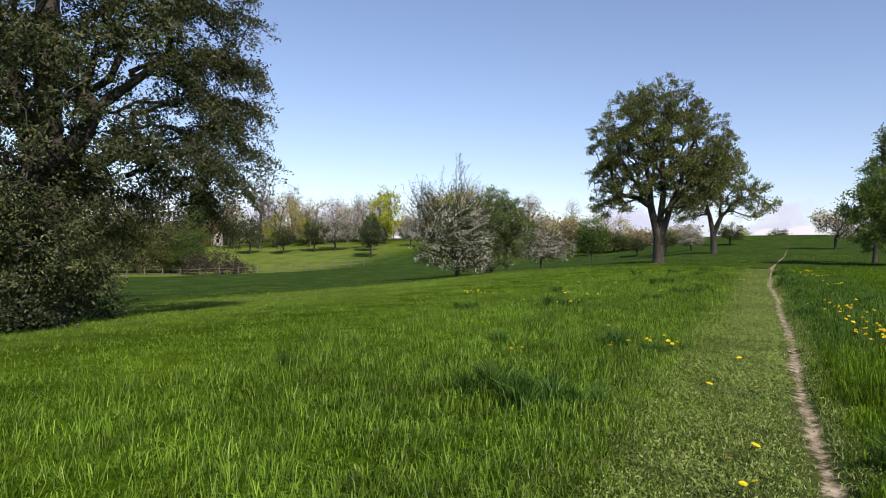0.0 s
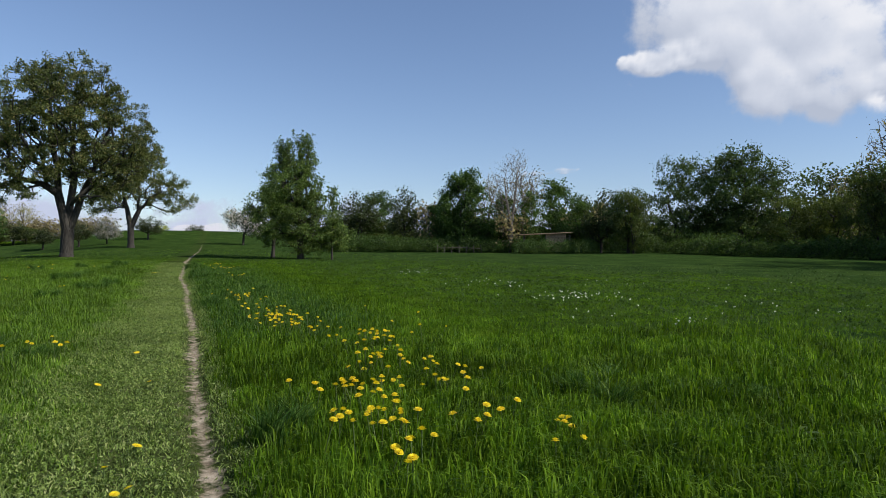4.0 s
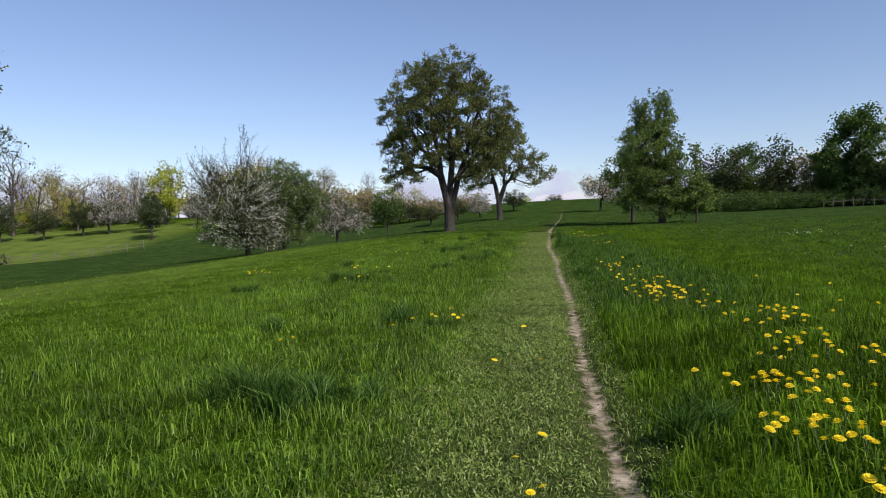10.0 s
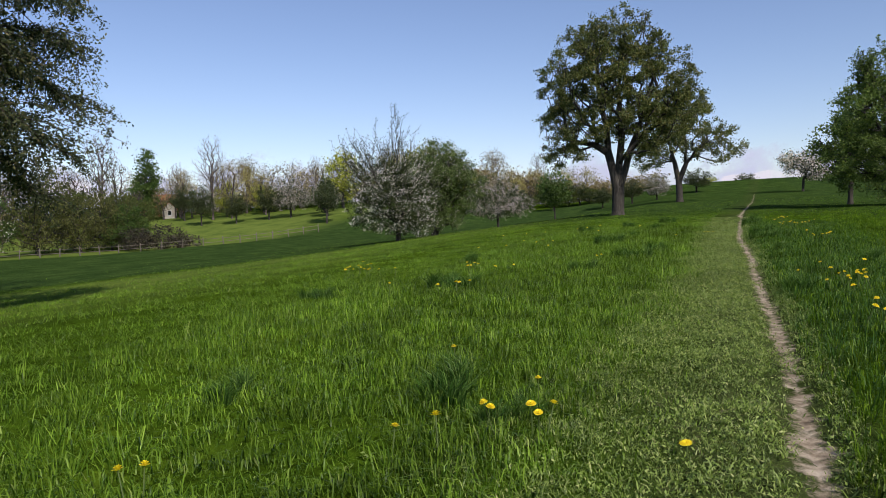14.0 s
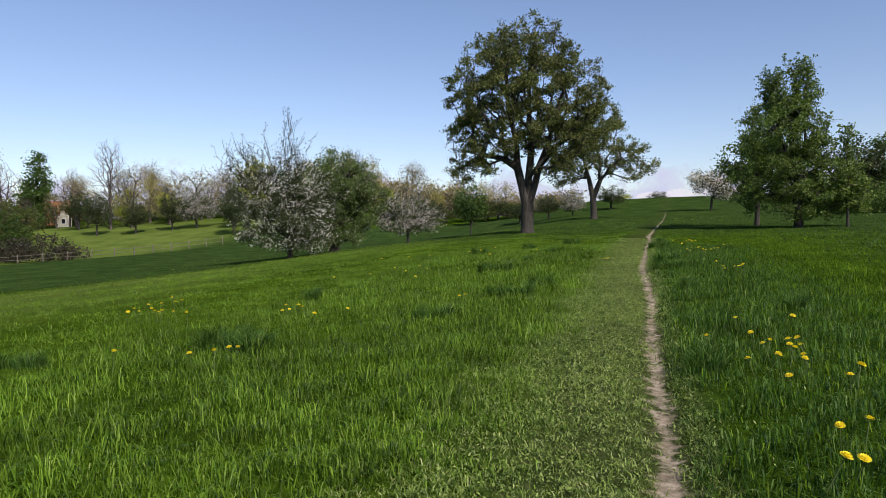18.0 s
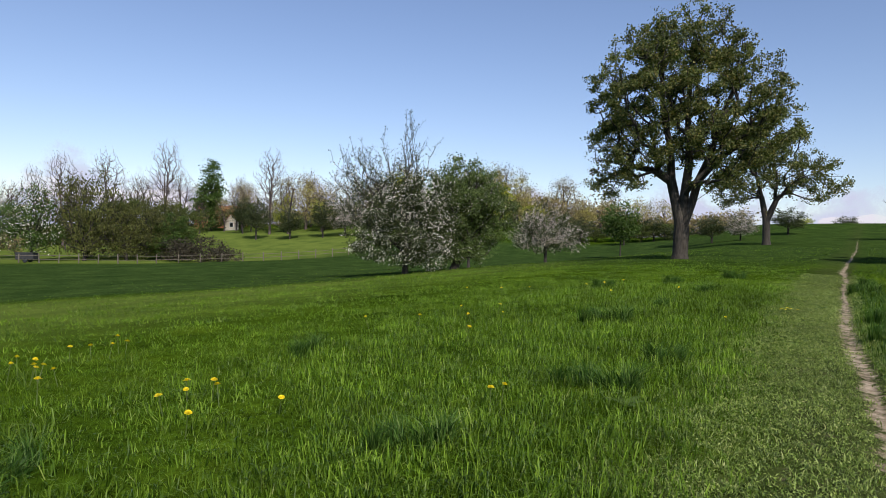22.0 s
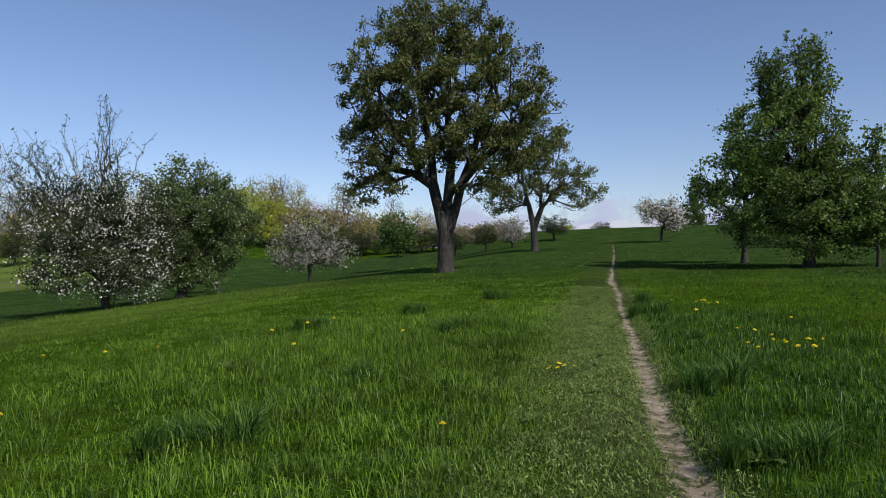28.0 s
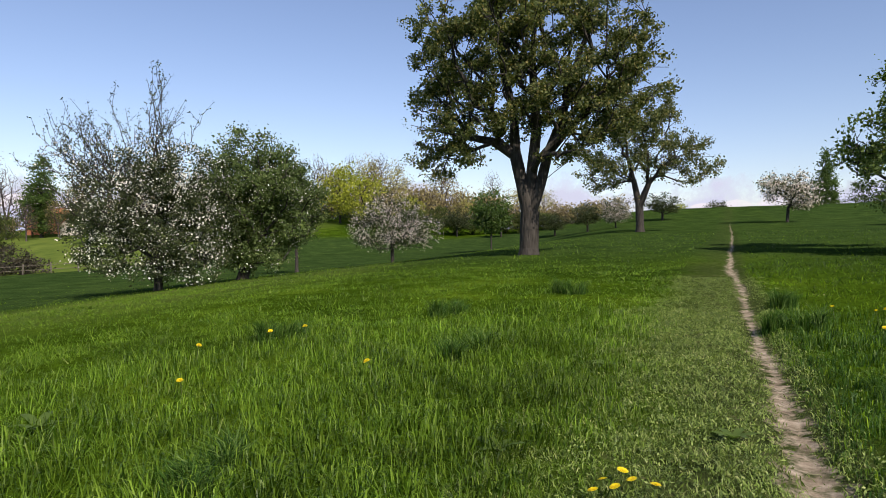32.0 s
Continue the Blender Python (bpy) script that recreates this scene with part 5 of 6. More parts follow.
# ---- clouds ----
def cloud_sheet(name, label, az, el, wide, high, puffs, seed, strength=1.0, glow=0.85, floor=0.0, tones=((0.60, (0.56, 0.61, 0.70)), (0.85, (0.80, 0.83, 0.88)), (1.0, (0.98, 0.98, 0.98)))):
    """A far cloud bank on a gently curved sheet; its density is a heap of soft puffs."""
    rng = np.random.RandomState(seed)
    R = 2600.0
    nu, nv = 150, 90
    u, v = np.meshgrid(np.linspace(-1, 1, nu), np.linspace(-1, 1, nv))
    A, E = radians(az) - u * radians(wide) / 2, radians(el) + v * radians(high) / 2
    P = np.stack([-np.sin(A) * np.cos(E) * R, np.cos(A) * np.cos(E) * R, np.sin(E) * R], -1).reshape(-1, 3)
    clear, weight, toned = np.ones_like(u), np.full_like(u, 1e-4), np.full_like(u, 0.5e-4)
    for cu, cv, ru, rv, w in puffs:
        for _ in range(26):
            a, q = rng.uniform(0, 6.283), rng.uniform() ** 0.5
            pu, pv, s = cu + math.cos(a) * q * ru, cv + math.sin(a) * q * rv, rng.uniform(0.4, 1.15) * min(ru * wide, rv * high) * 0.5
            ru_s, rv_s = s / (wide / 2), s / (high / 2)
            one = w * np.exp(-(((u - pu) / ru_s) ** 2 + ((v - pv) / rv_s) ** 2) * 0.8)
            clear *= 1 - 0.55 * one
            # sunlit top and grey underside of each puff, painted into the glow colour
            here = np.clip(0.62 + 0.34 * (v - pv) / rv_s + 0.14 * (u - pu) / ru_s, 0, 1.2)
            weight += one ** 3
            toned += here * one ** 3
    dens, lit = 1 - clear, toned / weight
    # floor: even haze, painted as glow and opacity that fade upwards
    dens = np.maximum(dens, floor * smooth((0.9 - v) / 1.5))
    edge = np.minimum(1 - np.abs(u), 1 - v)
    dens *= smooth(edge / 0.08)
    i = np.arange(nu * nv).reshape(nv, nu)
    f = np.stack([i[:-1, :-1], i[:-1, 1:], i[1:, 1:], i[1:, :-1]], -1).reshape(-1, 4)
    m = bpy.data.materials.new("cloud")
    m.use_nodes = True
    nt = m.node_tree
    nt.nodes.clear()
    out = nt.nodes.new("ShaderNodeOutputMaterial")
    att = nt.nodes.new("ShaderNodeVertexColor")
    att.layer_name = "thick"
    n1 = noise_tex(nt, 0.0055, 7, 0.54)
    s = nt.nodes.new("ShaderNodeMath")
    s.operation = "MULTIPLY_ADD"
    s.inputs[1].default_value, s.inputs[2].default_value = 2.0, -1.0
    nt.links.new(n1, s.inputs[0])
    add = nt.nodes.new("ShaderNodeMath")
    sep0 = nt.nodes.new("ShaderNodeSeparateColor")
    nt.links.new(att.outputs[0], sep0.inputs[0])
    nt.links.new(sep0.outputs[0], add.inputs[0])
    nt.links.new(s.outputs[0], add.inputs[1])
    mr = nt.nodes.new("ShaderNodeMapRange")
    mr.interpolation_type = "SMOOTHSTEP"
    mr.inputs[1].default_value, mr.inputs[2].default_value = 0.38, 0.85
    mr.inputs[4].default_value = strength
    nt.links.new(add.outputs[0], mr.inputs[0])
    em = nt.nodes.new("ShaderNodeEmission")
    sepc = nt.nodes.new("ShaderNodeSeparateColor")
    nt.links.new(att.outputs[0], sepc.inputs[0])
    mixed = nt.nodes.new("ShaderNodeMath")
    mixed.operation = "MULTIPLY_ADD"
    mixed.inputs[1].default_value = 0.45
    nt.links.new(n1, mixed.inputs[0])
    nt.links.new(sepc.outputs[1], mixed.inputs[2])
    tone = ramp(nt, mixed.outputs[0], tones)
    nt.links.new(tone, em.inputs[0])
    em.inputs[1].default_value = glow
    tr = nt.nodes.new("ShaderNodeBsdfTransparent")
    mx = nt.nodes.new("ShaderNodeMixShader")
    nt.links.new(mr.outputs[0], mx.inputs[0])
    nt.links.new(tr.outputs[0], mx.inputs[1])
    nt.links.new(em.outputs[0], mx.inputs[2])
    nt.links.new(mx.outputs[0], out.inputs[0])
    me = mesh_from(name, P, f, m, True)
    at = me.color_attributes.new("thick", "FLOAT_COLOR", "POINT")
    d = dens.ravel()
    at.data.foreach_set("color", np.stack([d, lit.ravel(), d, 1 + 0 * d], -1).astype(np.float32).ravel())
    return tagged(new(name, me), label, "cloud", kind="structure")


# ---- grass ----
def blade_mesh(rng, x, y, h, w, lean, tall, mat, name, sink=0.03, la=None):
    """Curved grass blades: tall ones of three triangles, others of one."""
    n = len(x)
    z = ground_z(x, y) - sink
    a = rng.uniform(0, 6.283, n)
    la = rng.uniform(0, 6.283, n) if la is None else la
    b = np.stack([x, y, z], -1)
    side = np.stack([np.cos(a), np.sin(a), 0 * a], -1) * (w / 2)[:, None]
    dirn = np.stack([np.cos(la), np.sin(la), 0 * la], -1) * (lean * h)[:, None]
    up = np.zeros((n, 3))
    up[:, 2] = h
    tip = b + dirn + up * (1 - 0.25 * lean[:, None])
    if tall:
        mid = b + dirn * 0.28 + up * 0.55
        v = np.stack([b - side, b + side, mid - side * 0.8, mid + side * 0.8, tip], 1).reshape(-1, 3)
        i = (np.arange(n) * 5)[:, None]
        f = np.concatenate([i + [0, 1, 3], i + [0, 3, 2], i + [2, 3, 4]], 1).reshape(-1, 3)
    else:
        v = np.stack([b - side, b + side, tip], 1).reshape(-1, 3)
        f = (np.arange(n) * 3)[:, None] + np.array([0, 1, 2])
    return mesh_from(name, v, f, mat)


def arched_mesh(rng, x, y, h, w, reach, mat, la):
    """Long blades that rise, bow over and let their tips hang: three triangles each."""
    n = len(x)
    foot = np.stack([x, y, ground_z(x, y) - 0.02], -1)
    out = np.stack([np.cos(la), np.sin(la), 0 * la], -1)
    turn = la + math.pi / 2 + rng.normal(size=n) * 0.7
    side = np.stack([np.cos(turn), np.sin(turn), 0 * la], -1) * (w / 2)[:, None]
    rise = np.stack([0 * h, 0 * h, h], -1)
    bow = (reach * h)[:, None]
    hang = np.clip(reach - 0.35, 0.05, 1)[:, None] * rng.uniform(0.2, 0.75, (n, 1))
    a = foot + out * bow * 0.34 + rise * 0.86
    tip = foot + out * bow * 1.05 + rise * (1.05 - hang)
    v = np.stack([foot - side, foot + side, a - side * 0.85, a + side * 0.85, tip], 1).reshape(-1, 3)
    i = (np.arange(n) * 5)[:, None]
    f = np.concatenate([i + [0, 1, 3], i + [0, 3, 2], i + [2, 3, 4]], 1).reshape(-1, 3)
    return mesh_from("meadow_grass", v, f, mat)


def off_path(x, y):
    return x - path_x(y)


def scatter(rng, n, x0, x1, y0, y1):
    return rng.uniform(x0, x1, n), rng.uniform(y0, y1, n)


def tussocks(rng, n, per, x0, x1, y0, y1, radius):
    """Blades in small bunches: their feet, the way they lean out, and a height factor for each bunch."""
    m = n // per
    cx, cy = scatter(rng, m, x0, x1, y0, y1)
    k = np.repeat(np.arange(m), per)
    dx, dy = rng.normal(size=len(k)) * radius, rng.normal(size=len(k)) * radius
    return cx[k] + dx, cy[k] + dy, np.arctan2(dy, dx) + rng.normal(size=len(k)) * 0.9, rng.uniform(0.6, 1.35, m)[k]


def meadow():
    rng = np.random.RandomState(77)
    words = (("lush bright green meadow grass beside the footpath", GRASS), ("darker rough grass on the bank right of the footpath", GRASS_LUSH))
    # along the walk: arching blades in bunches over a thick of short ones
    for share, curved, wide, box in ((370000, True, 0.0092, (-6.0, 5.6, 0.4, 34)), (120000, True, 0.0125, (1.2, 10.5, -3.0, 9.0)), (480000, False, 0.0112, (-9.0, 6.0, 0.4, 34)), (50000, False, 0.011, (1.5, 11.0, -3.0, 7.0)), (190000, False, 0.018, (3.5, 26.0, -3.0, 27.0))):
        x, y, la, hf = tussocks(rng, share, 12 if curved else 8, *box, 0.055)
        d = off_path(x, y)
        keep = (y > np.where(x < 0, np.maximum(0.6, -0.55 * x - 1.2), 1.6 - 0.9 * x)) & ((d > 0.14) | (rng.uniform(size=len(x)) < smooth((-0.5 - d) / 1.1)))
        if box[2] > 0:
            chance = (1 - 0.3 * smooth((y - 28) / 6)) * smooth((6.2 - x) / 3.0) * smooth((x + 9.2) / 3.0) * smooth((34.5 - y) / 4)
            chance = chance / (1 + (np.maximum(np.abs(d) - 2.4, 0) / 1.9) ** 2) if curved else chance * (1 - 0.25 * np.clip(np.abs(d) / 8, 0, 1))
        else:
            chance = smooth((x - box[0]) / 1.5) * smooth((box[1] - x) / 3) * smooth((box[3] - y) / 2)
        keep &= rng.uniform(size=len(x)) < chance
        x, y, d, la, hf = x[keep], y[keep], d[keep], la[keep], hf[keep]
        n = len(x)
        lumps = np.clip(1 + 0.22 * wave(x, y, 2.3, 41) + 0.20 * wave(x, y, 4.6, 42) + 0.15 * wave(x, y, 0.4, 4), 0.5, 1.7)
        h = 0.105 * lumps * hf * rng.uniform(0.6, 1.2, n) * (1.25 if curved else 1.0)
        h *= 0.45 + 0.55 * smooth(np.where(d > 0, (d - 0.1) / 0.4, (-d - 0.8) / 1.0))
        h = np.clip(h * np.where(d > 0.2, 1.3, 1.0) * (1 - 0.35 * smooth((np.hypot(x, y) - 5) / 9) * (d > 0.2)), 0.04, 0.26)
        w = wide * rng.uniform(0.55, 1.15, n)
        lean = rng.uniform(0.3, 1.0, n) * np.where(d > 0, 1.0, 1.3) if curved else np.clip(rng.normal(size=n) * 0.45 + 0.8, 0.05, 1.8)
        # part of the right bank's blades take the darker blue-green colour
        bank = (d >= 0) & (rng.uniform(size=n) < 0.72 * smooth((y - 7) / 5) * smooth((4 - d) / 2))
        for side, (label, mat) in zip((d < 0, (d >= 0) & ~bank, bank), words + (("darker blue-green grass on the bank along the footpath", GRASS_TUFT),)):
            if not side.any():
                continue
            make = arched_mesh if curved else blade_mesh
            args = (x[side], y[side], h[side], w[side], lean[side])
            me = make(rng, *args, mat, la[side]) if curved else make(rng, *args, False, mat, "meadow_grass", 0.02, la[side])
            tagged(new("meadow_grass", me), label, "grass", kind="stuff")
    # the field on both sides, thinning out
    for share, box, clear, wide in ((330000, (-17, 21, -1.5, 44), (-7.5, 4.6, 0.4, 31), 0.022), (290000, (-40, 40, -2, 84), (-15, 19, -1.5, 42), 0.032)):
        x, y, la, hf = tussocks(rng, share, 6, *box, 0.10)
        d = off_path(x, y)
        soft = rng.normal(size=len(x)) * 0.7
        inner = (x > clear[0] + soft) & (x < clear[1] + soft) & (y > clear[2]) & (y < clear[3] + soft)
        far = np.hypot(np.maximum(np.abs(x) - 12, 0), np.maximum(y - 32, 0))
        keep = ~inner & ((d < -0.9 - 0.3 * (y > 30)) | (d > 0.3 + 0.5 * smooth((y - 40) / 20))) & (rng.uniform(size=len(x)) < 1 / (1 + (far / 22) ** 1.5)) & (y > -1.5 + 0.4 * np.abs(x) * (x < 0))
        keep &= rng.uniform(size=len(x)) < smooth((x + 40) / 16) * smooth((26 - x) / 14)
        x, y, d, far, la, hf = x[keep], y[keep], d[keep], far[keep], la[keep], hf[keep]
        lumps = np.clip(1 + 0.28 * wave(x, y, 1.7, 31) + 0.2 * wave(x, y, 3.6, 43), 0.45, 1.8)
        h = 0.098 * lumps * np.where(d > 0, 1.1, 1.0) * (1 - 0.4 * smooth(valley(x, y) / 4)) * hf * rng.uniform(0.7, 1.2, len(x))
        w, lean = wide * rng.uniform(0.5, 1.1, len(x)) * (1 + far / 50), np.clip(rng.normal(size=len(x)) * 0.4 + 0.75, 0.05, 1.6)
        lush = (d >= 0) | (rng.uniform(size=len(x)) < np.maximum(smooth((valley(x, y) + 1.5) / 4), 0.6 * smooth((y - 36) / 18)))
        upper = lush & (valley(x, y) < 0) & (rng.uniform(size=len(x)) < 0.7 * smooth((y - 33) / 14))
        for side, (label, mat) in zip((~lush, lush & ~upper, upper), words + (("short dark green meadow grass on the upper slope", HERB),)):
            tagged(new("meadow_grass", blade_mesh(rng, x[side], y[side], h[side], w[side], lean[side], False, mat, "meadow_grass", 0.03, la[side])), label.replace("beside the footpath", "further off in the field").replace("on the bank right of the footpath", "out in the open field"), "grass", kind="stuff")
    # the open field to the right: a carpet of small broad leaves
    n = 120000
    r, a = 3.0 * 15.0 ** rng.uniform(size=n), np.radians(rng.uniform(4, 100, n))
    x, y = 0.5 + r * np.sin(a), -0.7 + r * np.cos(a)
    keep = (rng.uniform(size=n) < 0.8 * smooth((r - 7) / 14) * smooth((off_path(x, y) - 3.5) / 4) * smooth((48 - r) / 20)) & (wave(x, y, 1.5, 51) + wave(x, y, 3.3, 52) > -1.0)
    x, y, r = x[keep], y[keep], r[keep]
    c = np.stack([x, y, ground_z(x, y) + rng.uniform(0.02, 0.11, len(x))], -1)
    for near, far in ((0, 8), (8, 14), (14, 22), (22, 32), (32, 48)):
        some = (r >= near) & (r < far)
        v, f = leaves(rng, c[some], 1, 0.01, 0.030 + 0.0018 * (near + far) / 2, 0.7, aspect=0.42)
        tagged(new("field_herbs", mesh_from("field_herbs", v, f, HERB)), "low dark green clover and herb leaves out in the open field", "grass", kind="stuff")
    # trodden band: small flat leaves and short stubble
    m = 13000
    cy = 1.6 + 38 * rng.uniform(size=m) ** 1.3
    cd = np.where(rng.uniform(size=m) < 0.7, rng.uniform(-1.3, 0.32, m), rng.normal(size=m) * 0.8 - 0.6)
    k = np.repeat(np.arange(m), 7)
    n = len(k)
    d, y = cd[k] + rng.normal(size=n) * 0.035, cy[k] + rng.normal(size=n) * 0.035
    bare_bit = np.exp(-(d / 0.15) ** 2) * smooth((wave(path_x(y) + d, y, 2.2, 14) + 1.1) / 0.8)
    keep = rng.uniform(size=n) < np.clip(1 - 1.05 * bare_bit, 0.03, 1)
    x, y = (path_x(y) + d)[keep], y[keep]
    n = len(x)
    c = np.stack([x, y, ground_z(x, y) + rng.uniform(0.008, 0.05, n)], -1)
    v, f = leaves(rng, c, 1, 0.004, 0.026, 1.4, aspect=0.42)
    tagged(new("trodden_turf", mesh_from("trodden_turf", v, f, MAT_LEAF)), "matted grey-green trodden turf along the path", "grass", kind="stuff")
    for share, per, tall in ((185000, 11, True), (160000, 8, False)):
        x, y, la, hf = tussocks(rng, share, per, -1.9, 1.7, 1.4, 34, 0.032)
        d = off_path(x, y)
        thin = smooth((wave(x, y, 4.5, 33) + wave(x, y, 9.0, 34) + 1.5) / 1.2)
        keep = (d > -1.8) & (d < 0.3) & (rng.uniform(size=len(x)) < np.clip(1 - np.exp(-(d / 0.12) ** 2), 0.03, 1) * (0.25 + 0.75 * thin))
        x, y, la, hf = x[keep], y[keep], la[keep], hf[keep]
        n = len(x)
        tagged(new("trodden_turf", blade_mesh(rng, x, y, (0.050 if tall else 0.040) * hf * rng.uniform(0.6, 1.4, n), rng.uniform(0.0045, 0.0095, n), rng.uniform(0.5, 1.5, n), tall, MAT_LEAF, "trodden_turf", 0.008, la)),
               "short trampled grass stubble on the footpath", "grass", kind="stuff")


meadow()


def tuft(name, seed, blades, radius, height):
    rng = np.random.RandomState(seed)
    n = blades
    k = rng.randint(7, size=n)
    ca, cq = rng.uniform(0, 6.283, 7), rng.uniform(0.0, 1.0, 7) ** 0.5 * radius
    a, q = rng.uniform(0, 6.283, n), rng.normal(size=n) * radius * 0.28
    b = np.stack([np.cos(ca[k]) * cq[k] * 1.3 + np.cos(a) * q, np.sin(ca[k]) * cq[k] + np.sin(a) * q, 0 * a - 0.03], -1)
    h = height * rng.uniform(0.4, 1.1, n) * rng.uniform(0.75, 1.15, 7)[k] * np.clip(1.15 - (q / (radius * 0.6)) ** 2, 0.35, 1)
    fa = rng.uniform(0, 6.283, 7)[k] + rng.normal(size=n) * 1.1
    out = np.stack([np.cos(fa), np.sin(fa), 0 * a], -1) * (h * rng.uniform(0.1, 0.75, n))[:, None]
    sa = rng.uniform(0, 6.283, n)
    side = np.stack([np.cos(sa), np.sin(sa), 0 * a], -1) * rng.uniform(0.003, 0.006, n)[:, None]
    up = np.stack([0 * h, 0 * h, h], -1)
    mid, tip = b + out * 0.3 + up * 0.6, b + out + up * 0.85
    v = np.stack([b - side, b + side, mid - side, mid + side, tip], 1)
    root = tagged(new(name), "dense dark blue-green grass tuft taller than the meadow", "grass tuft", "dark grass tufts")
    for bunch in range(7):
        own = v[k == bunch].reshape(-1, 3)
        i = (np.arange(len(own) // 5) * 5)[:, None]
        f = np.concatenate([i + [0, 1, 3], i + [0, 3, 2], i + [2, 3, 4]], 1).reshape(-1, 3)
        part("tiller", mesh_from("tiller", own, f, GRASS_TUFT), root)
    return root


tuft_proto = tuft("grass_tuft", 3, 1050, 0.29, 0.46)
spots = [(1.02, 4.35, 0.8), (-1.71, 19.15, 1.0), (-2.32, 16.8, 0.8), (-1.41, 20.9, 0.75), (-4.1, 14.6, 1.05), (-4.45, 15.0, 0.9), (-2.92, 23.8, 1.1), (-2.46, 26.3, 0.8), (-2.15, 29.8, 0.95), (1.15, 32.2, 0.9),
         (-1.7, 8.71, 0.9), (-1.2, 8.3, 0.6), (3.81, 4.36, 0.9), (4.05, 4.7, 0.8), (1.08, 14.4, 0.8), (1.21, 26.05, 1.0), (1.1, 23.8, 0.8), (5.2, 4.1, 0.7), (-1.5, 5.0, 0.9), (-2.25, 5.0, 0.8), (-5.0, 5.3, 0.6), (-3.3, 8.2, 0.6), (2.2, 9.0, 0.6),
         (-6.2, 13.6, 0.7), (2.6, 18.0, 0.7), (-5.5, 19.4, 0.7), (-4.9, 30.5, 0.8), (1.3, 20.5, 0.7), (1.2, 34.5, 0.9), (9.5, 4.2, 0.7), (1.35, 29.0, 0.8), (-3.6, 33.0, 0.9), (-2.2, 36.0, 0.9)]
tuft_proto.matrix_basis = pose(-1.88, 4.78, float(ground_z(-1.88, 4.78)))
for x, y, s in spots:
    again(tuft_proto, x, y, rt.uniform(0, 360), s, s * rt.uniform(0.8, 1.1))


def dandelion():
    """One flower: hollow stalk and a domed head of two rings of petals."""
    root = tagged(new("dandelion"), "yellow dandelion flower open in the grass", "flower", "dandelions in the meadow")
    bm = bmesh.new()
    bmesh.ops.create_cone(bm, cap_ends=False, segments=5, radius1=0.0035, radius2=0.0028, depth=0.2)
    bmesh.ops.translate(bm, vec=(0, 0, 0.1), verts=bm.verts)
    m = bpy.data.meshes.new("stalk")
    bm.to_mesh(m)
    bm.free()
    m.materials.append(STALK)
    part("stalk", m, root)
    V, Fc = [], []
    for ring, (count, r, z0, z1) in enumerate(((16, 0.025, 0.198, 0.205), (13, 0.019, 0.202, 0.214), (8, 0.010, 0.206, 0.219))):
        for i in range(count):
            a = (i + 0.5 * ring) * 6.2832 / count
            w = 0.45 * 6.2832 / count
            k = len(V)
            V += [(0, 0, z0), (math.cos(a - w) * r * 0.85, math.sin(a - w) * r * 0.85, z1), (math.cos(a) * r, math.sin(a) * r, z1 + 0.001), (math.cos(a + w) * r * 0.85, math.sin(a + w) * r * 0.85, z1)]
            Fc += [(k, k + 1, k + 2), (k, k + 2, k + 3)]
    part("flower_head", mesh_from("flower_head", V, Fc, YELLOW), root)
    return root


flower = dandelion()
flower.matrix_basis = pose(-1.05, 8.55, float(ground_z(-1.05, 8.55)))
near_groups = [(1.72, 4.8, 0.28, 0.3, 24), (1.68, 3.9, 0.33, 0.3, 24), (1.67, 3.24, 0.15, 0.12, 6), (2.73, 7.8, 0.4, 0.5, 22), (2.4, 6.2, 0.4, 0.6, 24), (2.76, 5.45, 0.35, 0.35, 9), (1.95, 9.9, 0.42, 1.1, 52), (1.75, 14.5, 0.4, 1.2, 18), (2.43, 3.79, 0.25, 0.15, 5), (2.9, 3.4, 0.15, 0.12, 5), (2.38, 4.8, 0.3, 0.3, 8)]
far_groups = [(1.75, 11.6, 0.4, 1.0, 12), (2.2, 32.4, 0.5, 0.8, 8), (2.25, 27.5, 0.5, 0.8, 9), (2.4, 22.4, 0.4, 0.8, 8), (-6.9, 16.8, 0.7, 0.25, 9), (-7.8, 18.2, 0.6, 0.5, 4), (-4.5, 16.8, 0.8, 1.0, 7), (-3.9, 14.0, 0.5, 0.5, 4), (3.5, 9.5, 1.5, 2.0, 6), (7.5, 3.5, 0.3, 0.2, 3), (4.6, 1.8, 0.15, 0.1, 2), (-5.4, 21.8, 1.2, 1.5, 6), (-3.1, 29, 1.5, 2, 5)]
single = [(-1.58, 7.42), (-1.32, 7.47), (-1.18, 7.82), (-1.12, 7.86), (-0.94, 7.99), (-0.88, 7.93), (-0.86, 8.02), (-1.93, 9.27), (-0.35, 6.2), (-0.08, 7.98), (0.13, 6.2), (-0.06, 3.74), (0.07, 4.14), (0.02, 3.3), (0.12, 3.36), (-2.49, 6.48), (-2.42, 6.5),
          (1.52, 2.9), (1.58, 2.95), (2.52, 2.92), (2.62, 2.98), (2.17, 3.39), (2.49, 4.87), (2.60, 4.78), (1.60, 14.0), (-2.30, 18.02), (-2.24, 18.1), (-4.68, 13.33), (-7.84, 17.96), (1.55, 16.05), (-0.42, 26.74), (-0.35, 26.7), (-0.28, 26.8), (-0.38, 26.9), (-0.20, 26.75), (-0.45, 26.6),
          (-1.11, 23.97), (2.0, 28.84), (2.05, 28.6), (2.98, 30.07), (2.31, 27.0), (2.16, 32.5), (-5.6, 27.2), (-6.3, 27.0), (-7.1, 26.8), (-5.0, 24.0)]
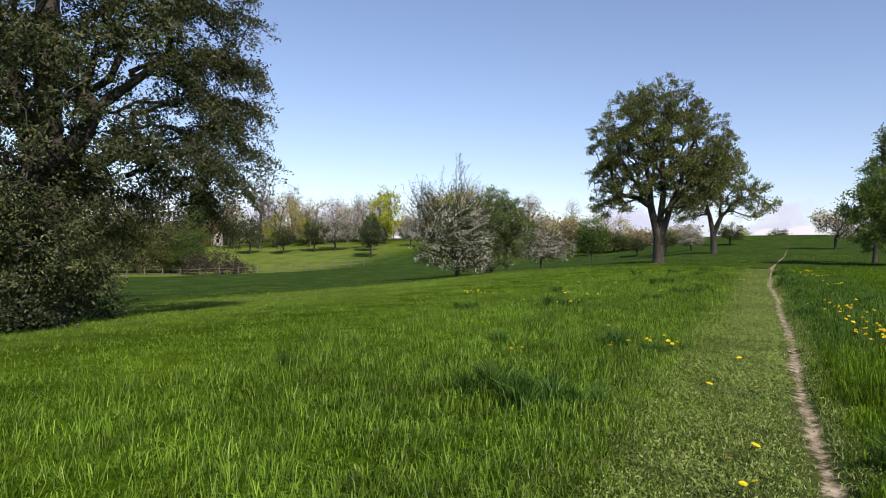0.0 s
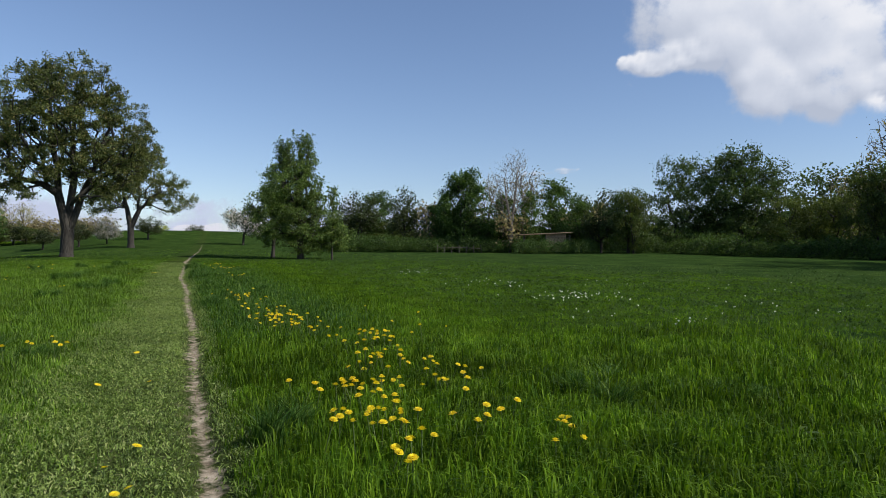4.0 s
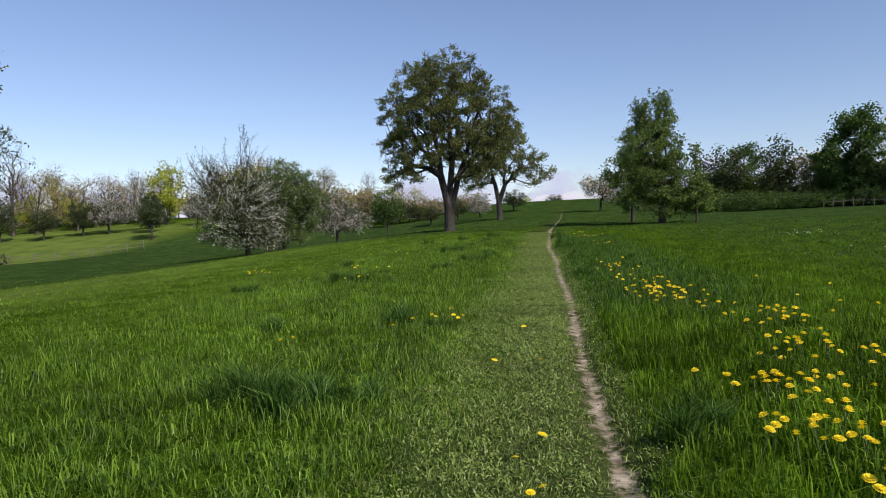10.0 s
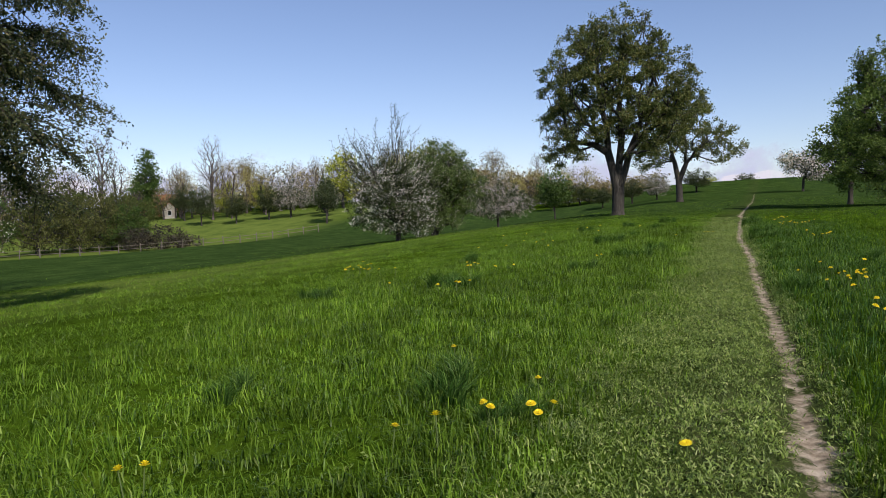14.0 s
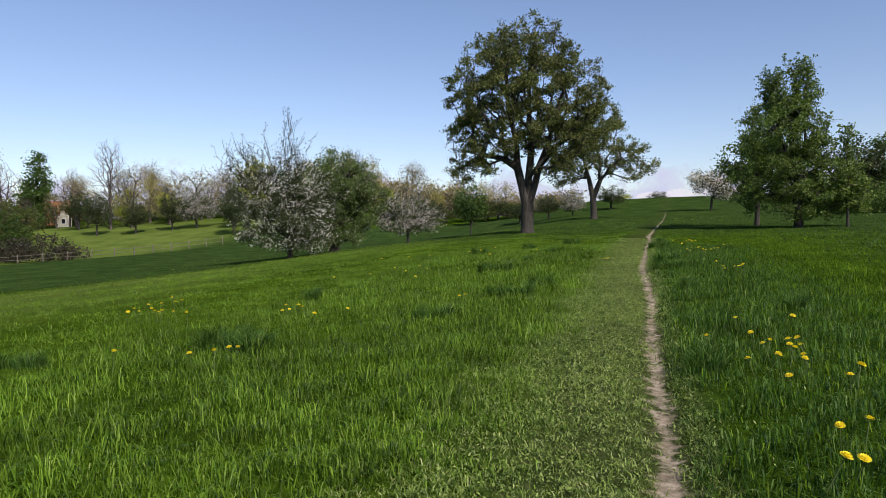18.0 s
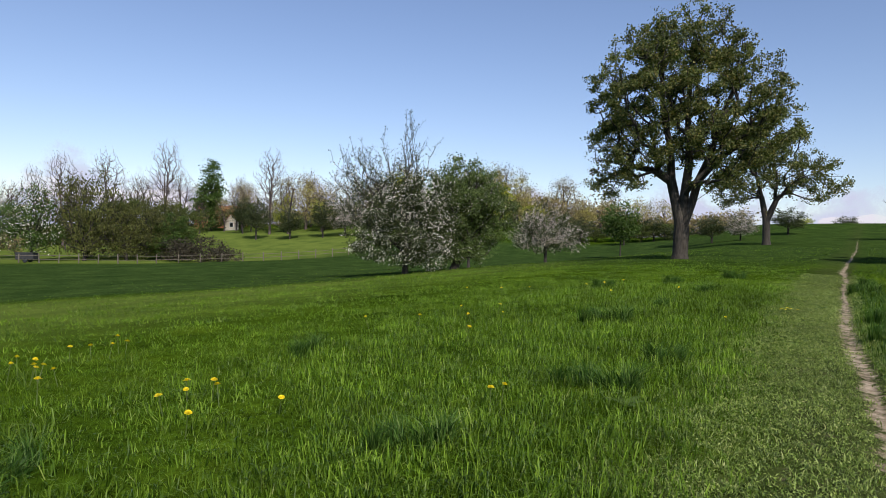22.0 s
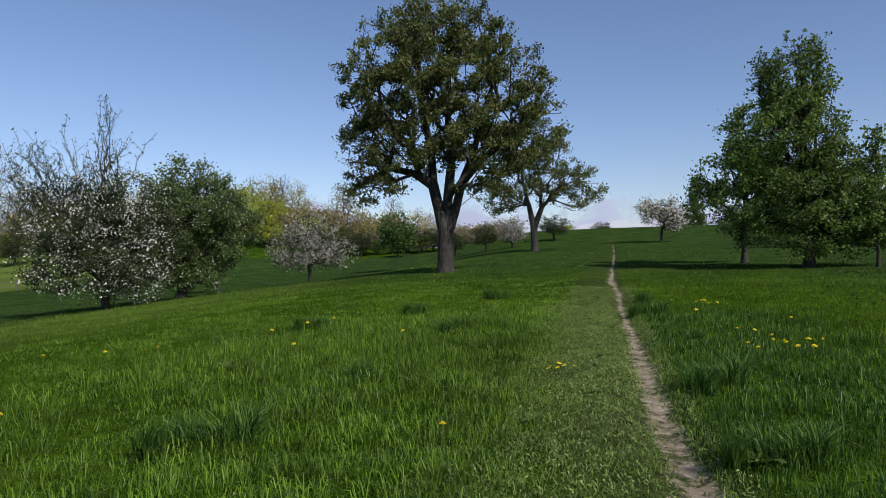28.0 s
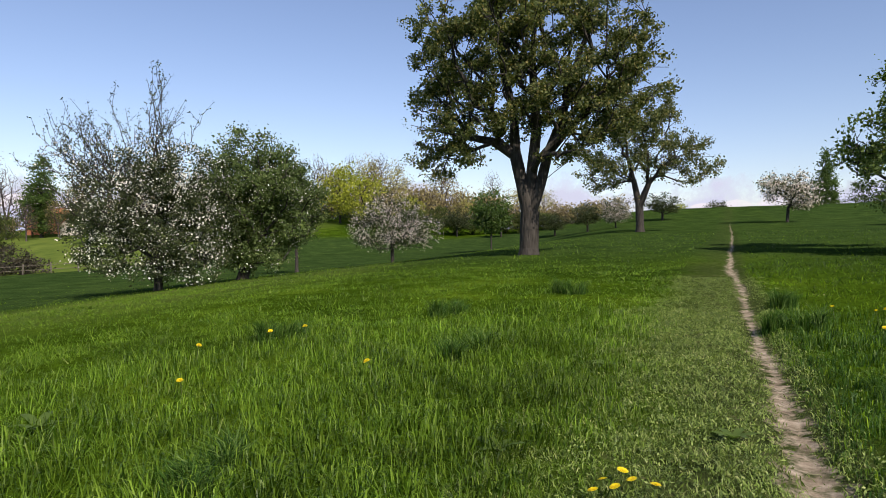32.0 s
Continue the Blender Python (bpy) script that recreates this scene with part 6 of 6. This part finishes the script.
for gx0, gy0, rx, ry, n in near_groups + far_groups + [(x, y, 0.0, 0.0, 1) for x, y in single]:
    for _ in range(n):
        x, y = gx0 + rt.gauss(0, 0.6) * rx, gy0 + rt.gauss(0, 0.6) * ry
        s = rt.uniform(1.1, 1.45)
        if -0.25 < x - float(path_x(y)) < 0.2:
            continue
        low = 0.45 if -1.2 < x - float(path_x(y)) < 0.4 else rt.uniform(0.95, 1.3)
        m = Matrix.LocRotScale((x, y, float(ground_z(x, y)) - 0.005), Euler((rt.uniform(-0.35, 0.35), rt.uniform(-0.35, 0.35), rt.uniform(0, 6))), (s, s, low))
        copy_thing(flower, m)


def dock(x, y, size, seed):
    """A rosette of broad leaves with a folded midrib."""
    rng = np.random.RandomState(seed)
    root = tagged(new("dock_plant"), "low rosette of broad green dock leaves in the grass", "plant", "dock plants in the meadow")
    root.location = (x, y, float(ground_z(x, y)))
    for i in range(6):
        a, L = i * 1.05 + rng.uniform(-0.2, 0.2), size * rng.uniform(0.8, 1.2)
        rise = rng.uniform(0.35, 0.75)
        V, Fc = [], []
        for k in range(7):
            f = k / 6
            w = 0.16 * L * math.sin(math.pi * min(1, 0.06 + 0.94 * f)) ** 0.8 + 0.002
            out, up = L * f, 0.02 + L * (rise * f - 0.5 * rise * f * f)
            for side in (-1, 0, 1):
                V.append((math.cos(a) * out - math.sin(a) * w * side, math.sin(a) * out + math.cos(a) * w * side, up + abs(side) * 0.25 * w + rng.uniform(-0.003, 0.003)))
            if k:
                q = 3 * k
                Fc += [(q - 3, q - 2, q + 1, q), (q - 2, q - 1, q + 2, q + 1)]
        part("leaf", mesh_from("leaf", V, Fc, LEAF_CONE, True), root)


for i, (x, y, size) in enumerate(((-0.75, 29.6, 0.16), (1.25, 26.6, 0.22), (-1.3, 18.6, 0.2), (1.35, 21.6, 0.2), (0.98, 23.8, 0.2), (-0.53, 24.7, 0.15), (-1.12, 27.2, 0.16), (0.22, 27.8, 0.13), (4.6, 3.0, 0.22), (4.45, 2.35, 0.2), (-4.4, 26.75, 0.18))):
    dock(x, y, size, 90 + i)


def cress():
    """Patches of small white meadow flowers out in the field."""
    rng = np.random.RandomState(8)
    c = []
    for x, y, r, n in ((9.1, 12.6, 0.55, 60), (9.2, 17.5, 0.7, 26), (9.1, 23.8, 0.6, 22), (8.1, 7.9, 0.22, 7), (11.5, 9.5, 1.6, 14), (7.0, 9.6, 0.5, 6), (14, 17, 2.5, 20)):
        px, py = x + rng.normal(size=n) * r, y + rng.normal(size=n) * r
        c.append(np.stack([px, py, ground_z(px, py) + rng.uniform(0.18, 0.3, n)], -1))
    v, f = leaves(rng, np.concatenate(c), 4, 0.010, 0.026, 1.5, aspect=0.9)
    tagged(new("white_meadow_flowers", mesh_from("white_meadow_flowers", v, f, WHITE_FLOWER)), "scattered small white flowers in the meadow", "flower", kind="stuff")


cress()

cloud_sheet("cloud_bank", "bright white heaped fair-weather cloud in the blue sky", -49.5, 14.5, 52, 30,
            [(-0.42, 0.15, 0.07, 0.028, 0.8), (-0.36, 0.12, 0.08, 0.034, 0.88), (-0.29, 0.17, 0.10, 0.05, 0.95), (-0.24, 0.46, 0.20, 0.15, 1.0), (-0.06, 0.30, 0.20, 0.15, 1.0), (0.05, 0.13, 0.20, 0.14, 1.0), (0.0, -0.02, 0.20, 0.09, 1.0), (0.25, -0.10, 0.17, 0.08, 1.0), (0.42, -0.18, 0.14, 0.06, 1.0),
             (0.30, 0.42, 0.12, 0.08, 1.0), (0.43, 0.41, 0.14, 0.08, 1.0), (0.72, 0.42, 0.08, 0.07, 0.9), (0.46, 0.62, 0.20, 0.11, 1.0), (-0.2, 0.70, 0.25, 0.15, 1.0), 
             (-0.72, -0.43, 0.09, 0.022, 0.6), (-0.64, -0.42, 0.06, 0.018, 0.58)], 4)
# horizon haze painted on a glowing sheet, with a few cloud wisps
cloud_sheet("haze_wisps", "faint pale lavender haze and cloud low over the horizon", 5, 3.5, 190, 11,
            [(0.10, -0.35, 0.05, 0.12, 0.8), (0.35, -0.45, 0.06, 0.10, 0.75), (-0.52, -0.2, 0.05, 0.10, 0.8), (-0.62, -0.1, 0.06, 0.12, 0.8), (0.62, -0.2, 0.06, 0.15, 0.85), (-0.3, -0.4, 0.08, 0.12, 0.75)], 9, 1.0, 0.92, 1.05,
            ((0.5, (0.55, 0.61, 0.77)), (0.9, (0.64, 0.68, 0.80)), (1.0, (0.80, 0.79, 0.83))))
